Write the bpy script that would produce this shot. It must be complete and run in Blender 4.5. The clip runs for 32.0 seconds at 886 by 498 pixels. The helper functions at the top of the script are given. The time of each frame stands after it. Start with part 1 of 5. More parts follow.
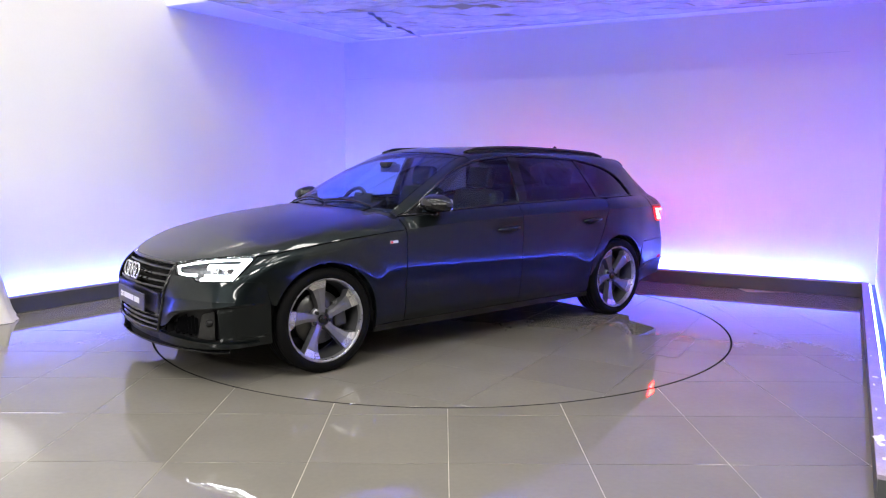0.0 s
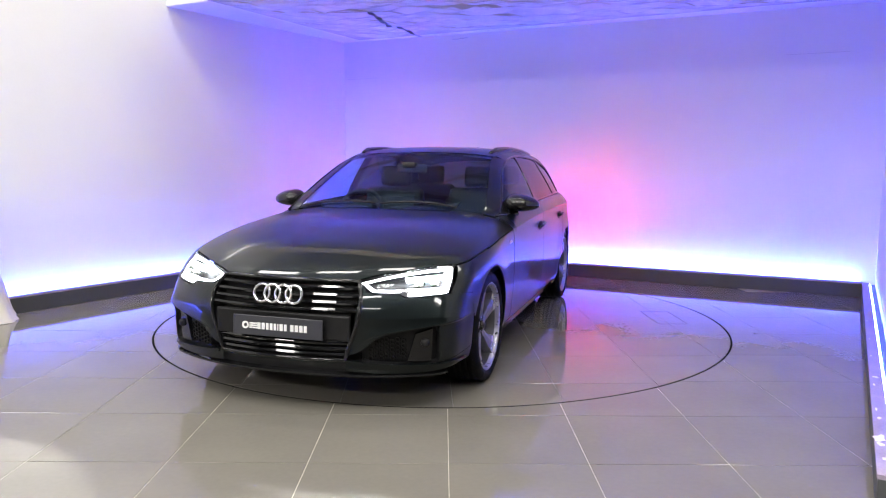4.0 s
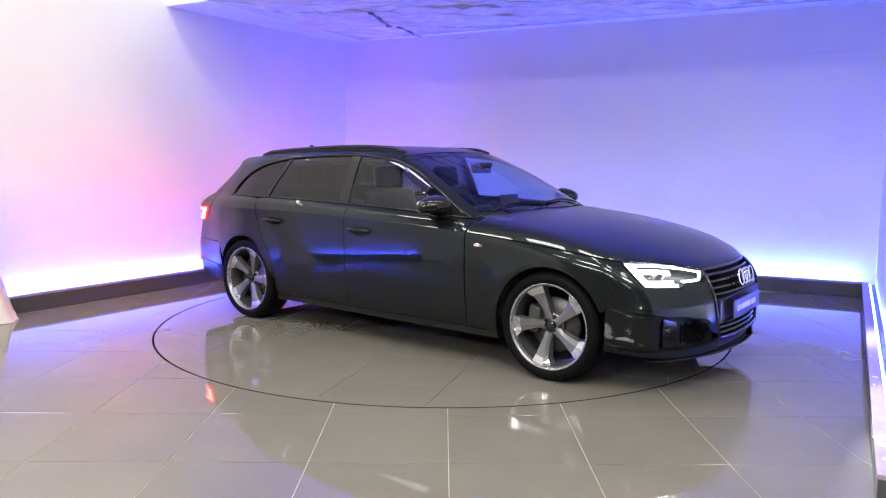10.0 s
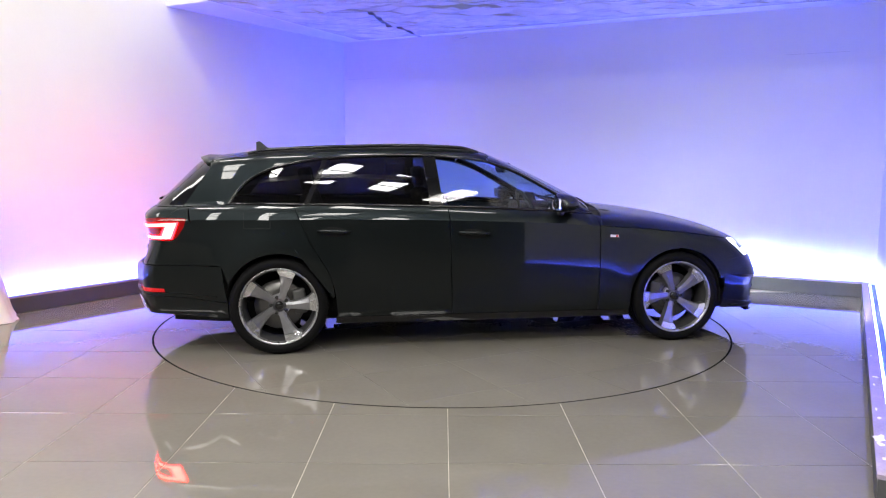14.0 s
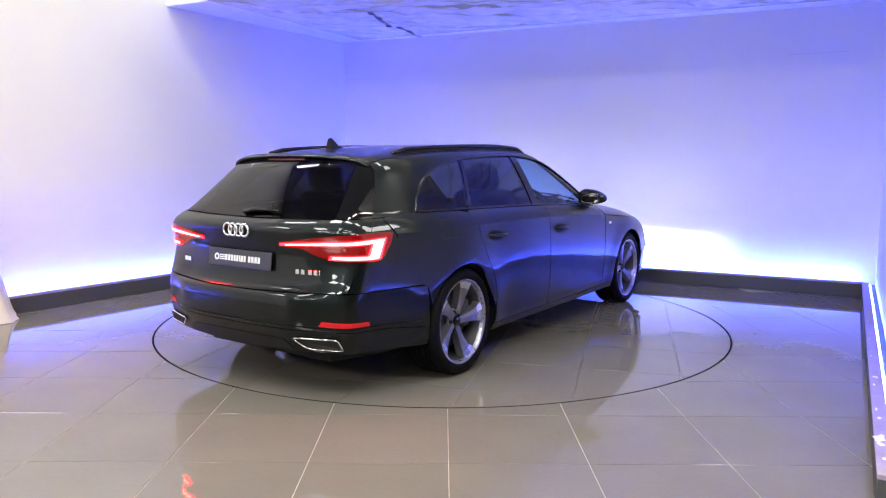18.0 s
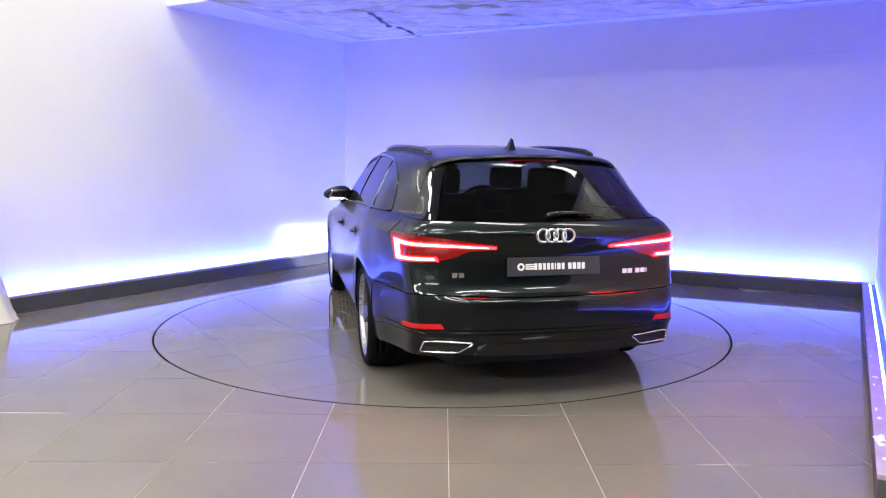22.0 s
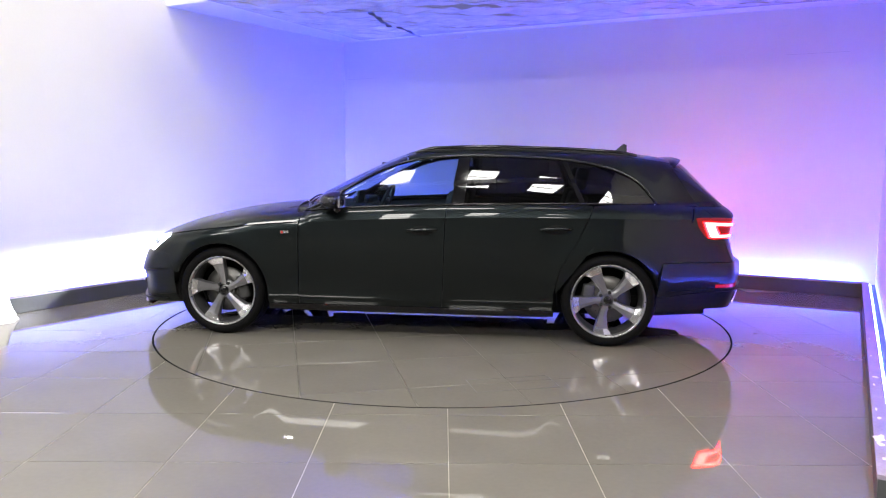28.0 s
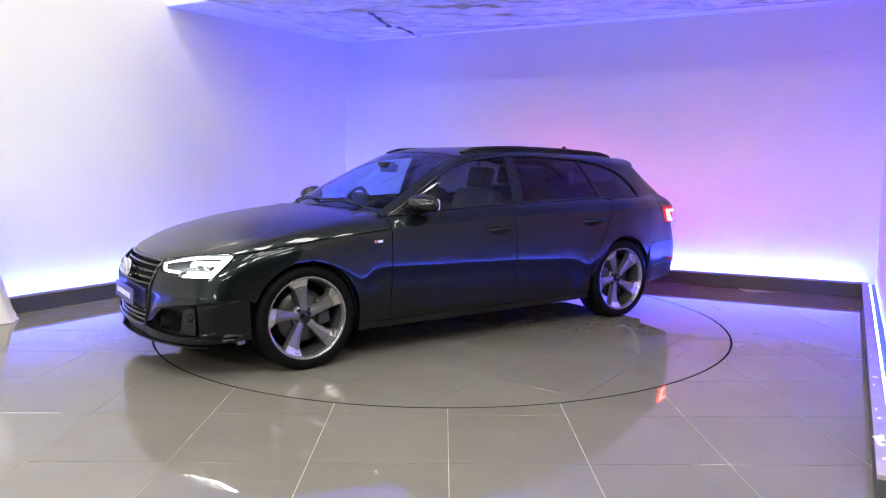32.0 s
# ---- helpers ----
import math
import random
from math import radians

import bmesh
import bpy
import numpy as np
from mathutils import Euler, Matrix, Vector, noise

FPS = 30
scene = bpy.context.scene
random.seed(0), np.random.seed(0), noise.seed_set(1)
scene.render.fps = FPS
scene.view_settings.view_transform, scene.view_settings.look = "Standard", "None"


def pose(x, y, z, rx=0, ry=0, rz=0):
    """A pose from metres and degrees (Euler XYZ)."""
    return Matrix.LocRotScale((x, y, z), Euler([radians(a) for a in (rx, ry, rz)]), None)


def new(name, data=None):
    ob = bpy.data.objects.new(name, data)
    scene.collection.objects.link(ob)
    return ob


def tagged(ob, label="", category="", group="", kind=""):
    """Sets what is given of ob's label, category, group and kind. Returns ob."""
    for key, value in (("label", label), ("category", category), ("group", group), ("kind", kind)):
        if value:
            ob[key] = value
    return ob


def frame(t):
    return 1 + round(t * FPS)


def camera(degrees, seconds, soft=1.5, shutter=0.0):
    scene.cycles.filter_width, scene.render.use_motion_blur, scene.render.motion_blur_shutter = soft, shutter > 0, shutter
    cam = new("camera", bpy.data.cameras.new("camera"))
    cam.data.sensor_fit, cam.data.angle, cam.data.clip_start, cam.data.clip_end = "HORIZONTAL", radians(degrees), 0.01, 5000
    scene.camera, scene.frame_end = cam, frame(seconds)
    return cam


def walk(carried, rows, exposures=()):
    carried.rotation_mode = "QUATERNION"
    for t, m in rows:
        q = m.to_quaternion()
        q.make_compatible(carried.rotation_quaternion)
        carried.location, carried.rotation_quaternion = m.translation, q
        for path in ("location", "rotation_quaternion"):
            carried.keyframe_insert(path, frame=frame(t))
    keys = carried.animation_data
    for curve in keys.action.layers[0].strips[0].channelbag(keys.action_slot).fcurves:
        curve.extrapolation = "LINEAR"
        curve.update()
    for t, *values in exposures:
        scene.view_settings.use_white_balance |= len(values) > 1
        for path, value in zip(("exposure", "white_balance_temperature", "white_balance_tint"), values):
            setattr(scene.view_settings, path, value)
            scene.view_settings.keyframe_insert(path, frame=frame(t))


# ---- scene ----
cam = camera(62.36, 32.0, soft=1.15)
EYE = Matrix.Translation((0, -5.974, 1.2925)) @ pose(0, 0, 0, 0, 0, -0.02) @ pose(0, 0, 0, 90 - 6.847, 0, 0) @ pose(0, 0, 0, 0, 0, 0.31)
walk(cam, [(0.0, EYE), (32.0, EYE)])


# ---------------------------------------------------------------- world and light
world = bpy.data.worlds.new("world")
scene.world = world
world.use_nodes = True
world.node_tree.nodes["Background"].inputs[0].default_value = (0.02, 0.022, 0.026, 1)
world.node_tree.nodes["Background"].inputs[1].default_value = 0.3
scene.view_settings.exposure = 0.0

LED_BLUE = (0.042, 0.078, 1.0)
LED_POWER = 680.0
HALL_H = 4.8
BAY_H = 2.80
# rooflight strips of the hall: centre x, y, width, length, turn, watts
ROOFLIGHTS = ((-4.6, -1.75, 0.42, 1.0, -20, 36), (-3.1, -2.40, 0.42, 1.0, -20, 36), (-1.6, -2.92, 0.42, 1.0, -20, 40), (-0.45, -3.25, 0.42, 1.0, -20, 40), (0.58, -3.68, 0.42, 1.0, -20, 40), (1.65, -4.30, 0.42, 1.0, -20, 38),
              (-3.0, -0.10, 0.32, 0.95, 68, 26), (-1.7, -0.38, 0.32, 0.95, 68, 26), (-0.35, -0.60, 0.32, 0.95, 68, 26), (1.0, -0.80, 0.32, 0.95, 68, 22), (2.35, -1.0, 0.32, 0.95, 68, 18),
              (-5.2, -5.4, 0.95, 0.6, 0, 78), (-3.0, -5.4, 0.95, 0.6, 0, 95), (-0.8, -5.4, 0.95, 0.6, 0, 120), (1.4, -5.6, 0.95, 0.6, 0, 110), (3.6, -6.2, 0.95, 0.6, 0, 90),
              (-8.0, -9.5, 2.0, 1.6, 0, 380), (-5.4, -10.8, 2.2, 1.6, 0, 760), (-1.2, -11.2, 2.2, 1.6, 0, 410))
for lx, ly, lw, ll, lr, watts in ROOFLIGHTS:
    lamp = bpy.data.lights.new("rooflight_lamp", "AREA")
    lamp.shape, lamp.size, lamp.size_y, lamp.energy = "RECTANGLE", lw, ll, watts
    lamp.color = (1.0, 0.97, 0.92)
    ob = new("rooflight_lamp", lamp)
    ob.matrix_world = pose(lx, ly, HALL_H - 0.03, 0, 0, lr)


# ---------------------------------------------------------------- materials
def material(name, color, rough=0.5, metal=0.0, emit=None, power=0.0, coat=0.0, ior=1.5):
    mat = bpy.data.materials.new(name)
    mat.use_nodes = True
    b = mat.node_tree.nodes["Principled BSDF"]
    b.inputs["Base Color"].default_value = (*color, 1)
    b.inputs["Roughness"].default_value = rough
    b.inputs["Metallic"].default_value = metal
    b.inputs["IOR"].default_value = ior
    b.inputs["Coat Weight"].default_value = coat
    b.inputs["Coat Roughness"].default_value = 0.02
    if emit:
        b.inputs["Emission Color"].default_value = (*emit, 1)
        b.inputs["Emission Strength"].default_value = power
    return mat


def texture(mat, scale, amount, rough_amount=0.0, bump=0.0, detail=4.0, fine=0.0, island=0.0):
    """Uneven colour at two scales, uneven gloss and relief, in object space; island: variation piece by piece."""
    nt = mat.node_tree
    n, l = nt.nodes, nt.links
    b = n["Principled BSDF"]
    col = tuple(b.inputs["Base Color"].default_value)
    co = n.new("ShaderNodeTexCoord")
    geo = n.new("ShaderNodeNewGeometry")
    t1 = n.new("ShaderNodeTexNoise")
    t1.inputs["Scale"].default_value, t1.inputs["Detail"].default_value = scale, detail
    t2 = n.new("ShaderNodeTexNoise")
    t2.inputs["Scale"].default_value, t2.inputs["Detail"].default_value = (fine or scale * 14), 3
    for t in (t1, t2):
        l.new(geo.outputs["Position"] if island else co.outputs["Object"], t.inputs["Vector"])
    mix = n.new("ShaderNodeMix")
    mix.data_type = "FLOAT"
    mix.inputs[0].default_value = 0.35
    l.new(t1.outputs["Fac"], mix.inputs[2])
    l.new(t2.outputs["Fac"], mix.inputs[3])
    fac = mix.outputs[0]
    if island:
        info = n.new("ShaderNodeObjectInfo")
        m1 = n.new("ShaderNodeMath")
        m1.operation = "MULTIPLY_ADD"
        l.new(info.outputs["Random"], m1.inputs[0])
        m1.inputs[1].default_value = island
        l.new(fac, m1.inputs[2])
        m2 = n.new("ShaderNodeMath")
        m2.operation = "SUBTRACT"
        l.new(m1.outputs[0], m2.inputs[0])
        m2.inputs[1].default_value = island / 2
        fac = m2.outputs[0]
    ramp = n.new("ShaderNodeValToRGB")
    ramp.color_ramp.elements[0].position, ramp.color_ramp.elements[1].position = 0.25, 0.75
    ramp.color_ramp.elements[0].color = (*[max(0, c * (1 - amount)) for c in col[:3]], 1)
    ramp.color_ramp.elements[1].color = (*[min(1, c * (1 + amount)) for c in col[:3]], 1)
    l.new(fac, ramp.inputs[0])
    l.new(ramp.outputs[0], b.inputs["Base Color"])
    if rough_amount:
        r0 = b.inputs["Roughness"].default_value
        mr = n.new("ShaderNodeMapRange")
        mr.inputs["From Min"].default_value, mr.inputs["From Max"].default_value = 0.3, 0.7
        mr.inputs["To Min"].default_value, mr.inputs["To Max"].default_value = max(0.01, r0 - rough_amount), r0 + rough_amount
        l.new(t1.outputs["Fac"], mr.inputs[0])
        l.new(mr.outputs[0], b.inputs["Roughness"])
    if bump:
        bp = n.new("ShaderNodeBump")
        bp.inputs["Strength"].default_value, bp.inputs["Distance"].default_value = bump, 0.01
        l.new(mix.outputs[0], bp.inputs["Height"])
        l.new(bp.outputs[0], b.inputs["Normal"])
    return mat


def car_paint():
    mat = material("grey_metallic_paint", (0.008, 0.011, 0.012), 0.36, 0.82, coat=0.62)
    mat.node_tree.nodes["Principled BSDF"].inputs["Coat IOR"].default_value = 1.47
    nt = mat.node_tree
    n, l = nt.nodes, nt.links
    b = n["Principled BSDF"]
    b.inputs["Specular IOR Level"].default_value = 0.12
    co = n.new("ShaderNodeTexCoord")
    fl = n.new("ShaderNodeTexVoronoi")
    fl.inputs["Scale"].default_value = 900
    l.new(co.outputs["Object"], fl.inputs["Vector"])
    ramp = n.new("ShaderNodeValToRGB")
    ramp.color_ramp.elements[0].color = (0.0046, 0.0064, 0.0070, 1)
    ramp.color_ramp.elements[1].color = (0.0150, 0.0205, 0.0222, 1)
    l.new(fl.outputs["Color"], ramp.inputs[0])
    l.new(ramp.outputs[0], b.inputs["Base Color"])
    wv = n.new("ShaderNodeTexNoise")
    wv.inputs["Scale"].default_value, wv.inputs["Detail"].default_value = 60, 1
    l.new(co.outputs["Object"], wv.inputs["Vector"])
    bp = n.new("ShaderNodeBump")
    bp.inputs["Strength"].default_value, bp.inputs["Distance"].default_value = 0.0022, 0.01
    l.new(wv.outputs["Fac"], bp.inputs["Height"])
    l.new(bp.outputs[0], b.inputs["Coat Normal"])
    return mat


def glass(name, tint, ior=1.45):
    """A thin pane: tinted transparency under a Fresnel gloss."""
    mat = bpy.data.materials.new(name)
    mat.use_nodes = True
    n, l = mat.node_tree.nodes, mat.node_tree.links
    n.remove(n["Principled BSDF"])
    tr = n.new("ShaderNodeBsdfTransparent")
    tr.inputs[0].default_value = (*tint, 1)
    gl = n.new("ShaderNodeBsdfGlossy")
    gl.inputs["Roughness"].default_value = 0.0
    lw = n.new("ShaderNodeLayerWeight")
    lw.inputs[0].default_value = 0.5
    pw = n.new("ShaderNodeMath")
    pw.operation = "POWER"
    pw.inputs[1].default_value = 5.0
    l.new(lw.outputs["Facing"], pw.inputs[0])
    fr = n.new("ShaderNodeMath")
    fr.operation = "MULTIPLY_ADD"
    base = ((ior - 1) / (ior + 1)) ** 2 * 1.6
    l.new(pw.outputs[0], fr.inputs[0])
    fr.inputs[1].default_value, fr.inputs[2].default_value = 1 - base, base
    mx = n.new("ShaderNodeMixShader")
    l.new(fr.outputs[0], mx.inputs[0])
    l.new(tr.outputs[0], mx.inputs[1])
    l.new(gl.outputs[0], mx.inputs[2])
    l.new(mx.outputs[0], n["Material Output"].inputs[0])
    return mat


M_WALL = texture(material("white_wall_paint", (0.80, 0.80, 0.79), 0.55), 1.3, 0.03, 0.05, 0.08, fine=60)
M_CEIL = texture(material("ceiling_white", (0.72, 0.72, 0.71), 0.6), 0.9, 0.05, 0, 0.05)
M_TILE = texture(material("porcelain_tile", (0.165, 0.153, 0.133), 0.026, ior=1.52), 2.2, 0.10, 0.010, 0.0, fine=40, island=0.16)
M_GROUT = texture(material("pale_grout", (0.36, 0.33, 0.28), 0.8), 3.1, 0.65)
M_GAP = material("turntable_gap_black", (0.004, 0.004, 0.004), 0.9, ior=1.1)
M_PLINTH = texture(material("plinth_dark_grey", (0.060, 0.062, 0.068), 0.5), 3, 0.12, 0.08, 0.05)
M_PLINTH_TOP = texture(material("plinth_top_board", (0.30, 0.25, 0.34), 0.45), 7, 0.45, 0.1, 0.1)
M_LED = material("led_strip_glow", (0.1, 0.2, 0.6), 0.4, emit=LED_BLUE, power=LED_POWER * 1.36)
M_LED_SIDE = material("led_strip_glow_side", (0.1, 0.2, 0.6), 0.4, emit=LED_BLUE, power=LED_POWER * 0.74)
M_LED_END = material("led_strip_glow_end", (0.1, 0.2, 0.6), 0.4, emit=LED_BLUE, power=LED_POWER * 0.30)
M_HALL = texture(material("hall_wall_grey", (0.24, 0.24, 0.225), 0.7), 0.6, 0.15)
M_ROOF = texture(material("hall_roof_grey", (0.15, 0.16, 0.15), 0.7), 0.8, 0.25)
M_STEEL = texture(material("hall_steel_beam", (0.16, 0.16, 0.165), 0.5, 0.4), 3, 0.2)
M_SKYPANEL = material("rooflight_panel", (0.8, 0.8, 0.8), 0.5, emit=(1.0, 0.97, 0.92), power=6.0)
M_UPSTAND = texture(material("upstand_beige", (0.62, 0.56, 0.46), 0.7), 1.5, 0.12)
M_TUBE = material("white_tube_glow", (0.8, 0.8, 0.8), 0.4, emit=(1.0, 0.98, 0.95), power=14.0)
M_JOINT = material("wall_joint_shadow_gap", (0.62, 0.62, 0.63), 0.8)
M_CHIP = texture(material("bare_chipped_board", (0.78, 0.76, 0.74), 0.8), 20, 0.15)
M_SHEET = texture(material("white_dust_sheet", (0.70, 0.66, 0.60), 0.85), 6, 0.08, 0, 0.3)
M_PAINT = car_paint()
M_BLACK = material("gloss_black_trim", (0.005, 0.005, 0.006), 0.06)
M_SATIN = texture(material("satin_black_plastic", (0.009, 0.009, 0.010), 0.38), 20, 0.2, 0.05)
M_DARK = material("underbody_black", (0.006, 0.006, 0.006), 0.8)
M_RUBBER = texture(material("tyre_rubber", (0.004, 0.004, 0.0043), 0.62, ior=1.3), 30, 0.25, 0.1, 0.06)
M_RUBBER.node_tree.nodes["Principled BSDF"].inputs["Specular IOR Level"].default_value = 0.18
M_SATIN.node_tree.nodes["Principled BSDF"].inputs["Specular IOR Level"].default_value = 0.25
M_LIP = texture(material("brushed_alloy_lip", (0.36, 0.36, 0.37), 0.30, 0.85), 60, 0.06, 0.05)
M_RIM = texture(material("titanium_grey_alloy", (0.22, 0.22, 0.235), 0.32, 0.75), 25, 0.08, 0.04)
M_CUT = texture(material("machined_alloy", (0.64, 0.64, 0.66), 0.20, 0.9), 60, 0.06, 0.05)
M_BARREL = material("alloy_barrel", (0.10, 0.10, 0.105), 0.4, 0.7)
M_DISC = texture(material("brake_disc_steel", (0.10, 0.098, 0.095), 0.35, 0.9), 30, 0.15, 0.08)
M_CALIPER = material("brake_caliper_grey", (0.06, 0.06, 0.06), 0.5, 0.4)
M_CHROME = material("chrome", (0.85, 0.86, 0.88), 0.07, 1.0)
M_GLASS = glass("clear_glass", (0.50, 0.64, 0.80))
M_TINT = glass("privacy_glass", (0.12, 0.12, 0.135), 1.5)
M_LENS = glass("lamp_lens", (0.96, 0.96, 0.97))
M_REDLENS = material("red_lamp_plastic", (0.07, 0.002, 0.003), 0.08, coat=0.5)
M_TAIL = material("tail_lamp_glow", (0.5, 0.02, 0.02), 0.3, emit=(1.0, 0.0014, 0.0024), power=120.0)
M_TAILCORE = material("tail_lamp_core", (0.5, 0.02, 0.02), 0.3, emit=(1.0, 0.026, 0.020), power=100.0)
M_LAMPRED = material("lit_red_lens", (0.020, 0.0006, 0.0008), 0.10, emit=(1.0, 0.003, 0.008), power=0.24)
# faint emission stands in for light the bumper reflectors throw back
M_REFLECTOR = material("red_reflector_glow", (0.45, 0.008, 0.012), 0.12, emit=(1.0, 0.03, 0.03), power=0.10)
M_DRL = material("headlamp_light_guide", (0.9, 0.9, 0.9), 0.3, emit=(0.90, 0.95, 1.0), power=40.0)
M_LAMPGLOW = material("headlamp_glare", (0.9, 0.9, 0.9), 0.3, emit=(0.85, 0.93, 1.0), power=26.0)
M_BEAM = material("headlamp_beam", (0.9, 0.9, 0.9), 0.3, emit=(0.92, 0.96, 1.0), power=1500000.0)
M_PLATE = texture(material("plate_slate_blue", (0.032, 0.033, 0.042), 0.35), 30, 0.1)
M_WHITE = material("plate_white_print", (0.75, 0.75, 0.75), 0.5)
M_SEAT = texture(material("black_leather", (0.005, 0.005, 0.0055), 0.55), 8, 0.2, 0.05)
M_CABIN = texture(material("cabin_plastic", (0.011, 0.011, 0.012), 0.6), 10, 0.2, 0.05)
M_LINER = texture(material("headliner_grey", (0.06, 0.06, 0.06), 0.9), 8, 0.1)
M_AMBER = material("badge_red", (0.5, 0.02, 0.02), 0.3)


# ---------------------------------------------------------------- mesh helpers
def mesh(name, verts, faces, mats, smooth=False, index=None):
    me = bpy.data.meshes.new(name)
    me.from_pydata([tuple(map(float, v)) for v in verts], [], faces)
    for m in (mats if isinstance(mats, (list, tuple)) else [mats]):
        me.materials.append(m)
    if index is not None:
        me.polygons.foreach_set("material_index", index)
    if smooth:
        me.polygons.foreach_set("use_smooth", [True] * len(me.polygons))
    me.update()
    return me


def thing(name, data, label="", category="", group="", kind="", m=None):
    ob = new(name, data)
    if m is not None:
        ob.matrix_basis = m
    return tagged(ob, label, category, group, kind)


def piece(name, data, parent, label="", m=None):
    ob = new(name, data)
    ob.parent = parent
    if m is not None:
        ob.matrix_basis = m
    return tagged(ob, label)


def prism(pts, z0, z1):
    """An upright prism over a plan polygon: verts, faces."""
    n = len(pts)
    v = [(x, y, z0) for x, y in pts] + [(x, y, z1) for x, y in pts]
    f = [tuple(range(n - 1, -1, -1)), tuple(range(n, 2 * n))]
    f += [(i, (i + 1) % n, n + (i + 1) % n, n + i) for i in range(n)]
    return v, f


def box_bm(sx, sy, sz, bevel=0.0, seg=2, at=(0, 0, 0), turn=None):
    bm = bmesh.new()
    bmesh.ops.create_cube(bm, size=1, matrix=Matrix.Diagonal((sx, sy, sz, 1)))
    if bevel:
        bmesh.ops.bevel(bm, geom=bm.edges[:], offset=bevel, segments=seg, profile=0.6, affect="EDGES")
    if turn is not None:
        bm.transform(turn)
    bm.transform(Matrix.Translation(at))
    return bm


def bm_mesh(name, bm, mat, smooth=False):
    me = bpy.data.meshes.new(name)
    bm.to_mesh(me)
    bm.free()
    me.materials.append(mat)
    if smooth:
        me.polygons.foreach_set("use_smooth", [True] * len(me.polygons))
    return me


def part(name, bm, mat, parent, label="", smooth=False, m=None):
    return piece(name, bm_mesh(name, bm, mat, smooth), parent, label, m)


def revolve(profile, axis="y", seg=48, closed=False):
    """Turn a profile of (radius, height) about an axis: verts, faces."""
    v, f = [], []
    n = len(profile)
    for i in range(seg):
        a = 2 * math.pi * i / seg
        for r, h in profile:
            p = (r * math.cos(a), h, r * math.sin(a))
            v.append(p if axis == "y" else (h, p[0], p[2]) if axis == "x" else (p[0], p[2], h))
    for i in range(seg):
        j = (i + 1) % seg
        for k in range(n if closed else n - 1):
            q = (k + 1) % n
            f.append((i * n + k, i * n + q, j * n + q, j * n + k))
    return v, f


def tube(path, r, seg=8, closed=False):
    """A round rod along a path of points: verts, faces."""
    path = [Vector(p) for p in path]
    v, f = [], []
    n = len(path)
    for i, p in enumerate(path):
        d = (path[(i + 1) % n] - path[i - 1]) if closed else (path[min(i + 1, n - 1)] - path[max(i - 1, 0)])
        d.normalize()
        a = d.cross(Vector((0, 0, 1)))
        if a.length < 0.05:
            a = d.cross(Vector((0, 1, 0)))
        a.normalize()
        b = d.cross(a)
        ri = r[i] if isinstance(r, (list, tuple, np.ndarray)) else r
        for k in range(seg):
            w = 2 * math.pi * k / seg
            v.append(p + a * (ri * math.cos(w)) + b * (ri * math.sin(w)))
    for i in range(n if closed else n - 1):
        j = (i + 1) % n
        for k in range(seg):
            q = (k + 1) % seg
            f.append((i * seg + k, i * seg + q, j * seg + q, j * seg + k))
    if not closed:
        f.append(tuple(range(seg - 1, -1, -1)))
        f.append(tuple((n - 1) * seg + k for k in range(seg)))
    return v, f


def join(*parts):
    v, f = [], []
    for pv, pf in parts:
        o = len(v)
        v += [tuple(p) for p in pv]
        f += [tuple(i + o for i in q) for q in pf]
    return v, f


def moved(vf, m):
    return [tuple(m @ Vector(p)) for p in vf[0]], vf[1]


def curve_through(pts, n):
    """n points, evenly along a smooth curve through the given ones."""
    p = np.array(pts, float)
    if len(p) == 2:
        return p[0] + np.linspace(0, 1, n)[:, None] * (p[1] - p[0])
    q = np.vstack([2 * p[0] - p[1], p, 2 * p[-1] - p[-2]])
    out = []
    for i in range(len(p) - 1):
        a, b, c, d = q[i:i + 4]
        t = np.linspace(0, 1, 24, endpoint=False)[:, None]
        out.append(0.5 * (2 * b + (c - a) * t + (2 * a - 5 * b + 4 * c - d) * t ** 2 + (3 * b - a - 3 * c + d) * t ** 3))
    out = np.vstack(out + [p[-1:]])
    s = np.concatenate([[0], np.cumsum(np.linalg.norm(np.diff(out, axis=0), axis=1))])
    w = np.linspace(0, s[-1], n)
    return np.stack([np.interp(w, s, out[:, k]) for k in range(out.shape[1])], 1)


# ---------------------------------------------------------------- the hall and the bay
CORNER = Vector((-1.25, 3.58))
LEFT_DIR = Vector((-0.552, -0.834)).normalized()     # along the side wall, towards the hall
BACK_DIR = Vector((0.887, -0.462)).normalized()      # along the back wall
R_CORNER = Vector((4.06, 1.02))
END_DIR = Vector((-0.485, -0.874)).normalized()      # along the short wall
T = 0.20


def wall_strip(a, b, z0, z1, thick, flip=1):
    a, b = Vector(a), Vector(b)
    d = (b - a).normalized()
    n = Vector((-d.y, d.x)) * flip * thick
    return prism([a, b, b + n, a + n] if flip > 0 else [a, a + n, b + n, b], z0, z1)


PL = 0.11   # plinth depth
nl = Vector((LEFT_DIR.y, -LEFT_DIR.x))      # out of the room
nb = Vector((-BACK_DIR.y, BACK_DIR.x))
ne = Vector((-END_DIR.y, END_DIR.x))
if nl.x > 0:
    nl = -nl
if nb.y < 0:
    nb = -nb
if ne.x < 0:
    ne = -ne


def meet(p, d, q, e):
    k = d.x * e.y - d.y * e.x
    s = ((q.x - p.x) * e.y - (q.y - p.y) * e.x) / k
    return p + d * s


C1 = meet(CORNER + nl * PL, LEFT_DIR, CORNER + nb * PL, BACK_DIR)
C2 = meet(R_CORNER + nb * PL, BACK_DIR, R_CORNER + ne * PL, END_DIR)
L_END = C1 + LEFT_DIR * 12.5
E_END = C2 + END_DIR * 5.15


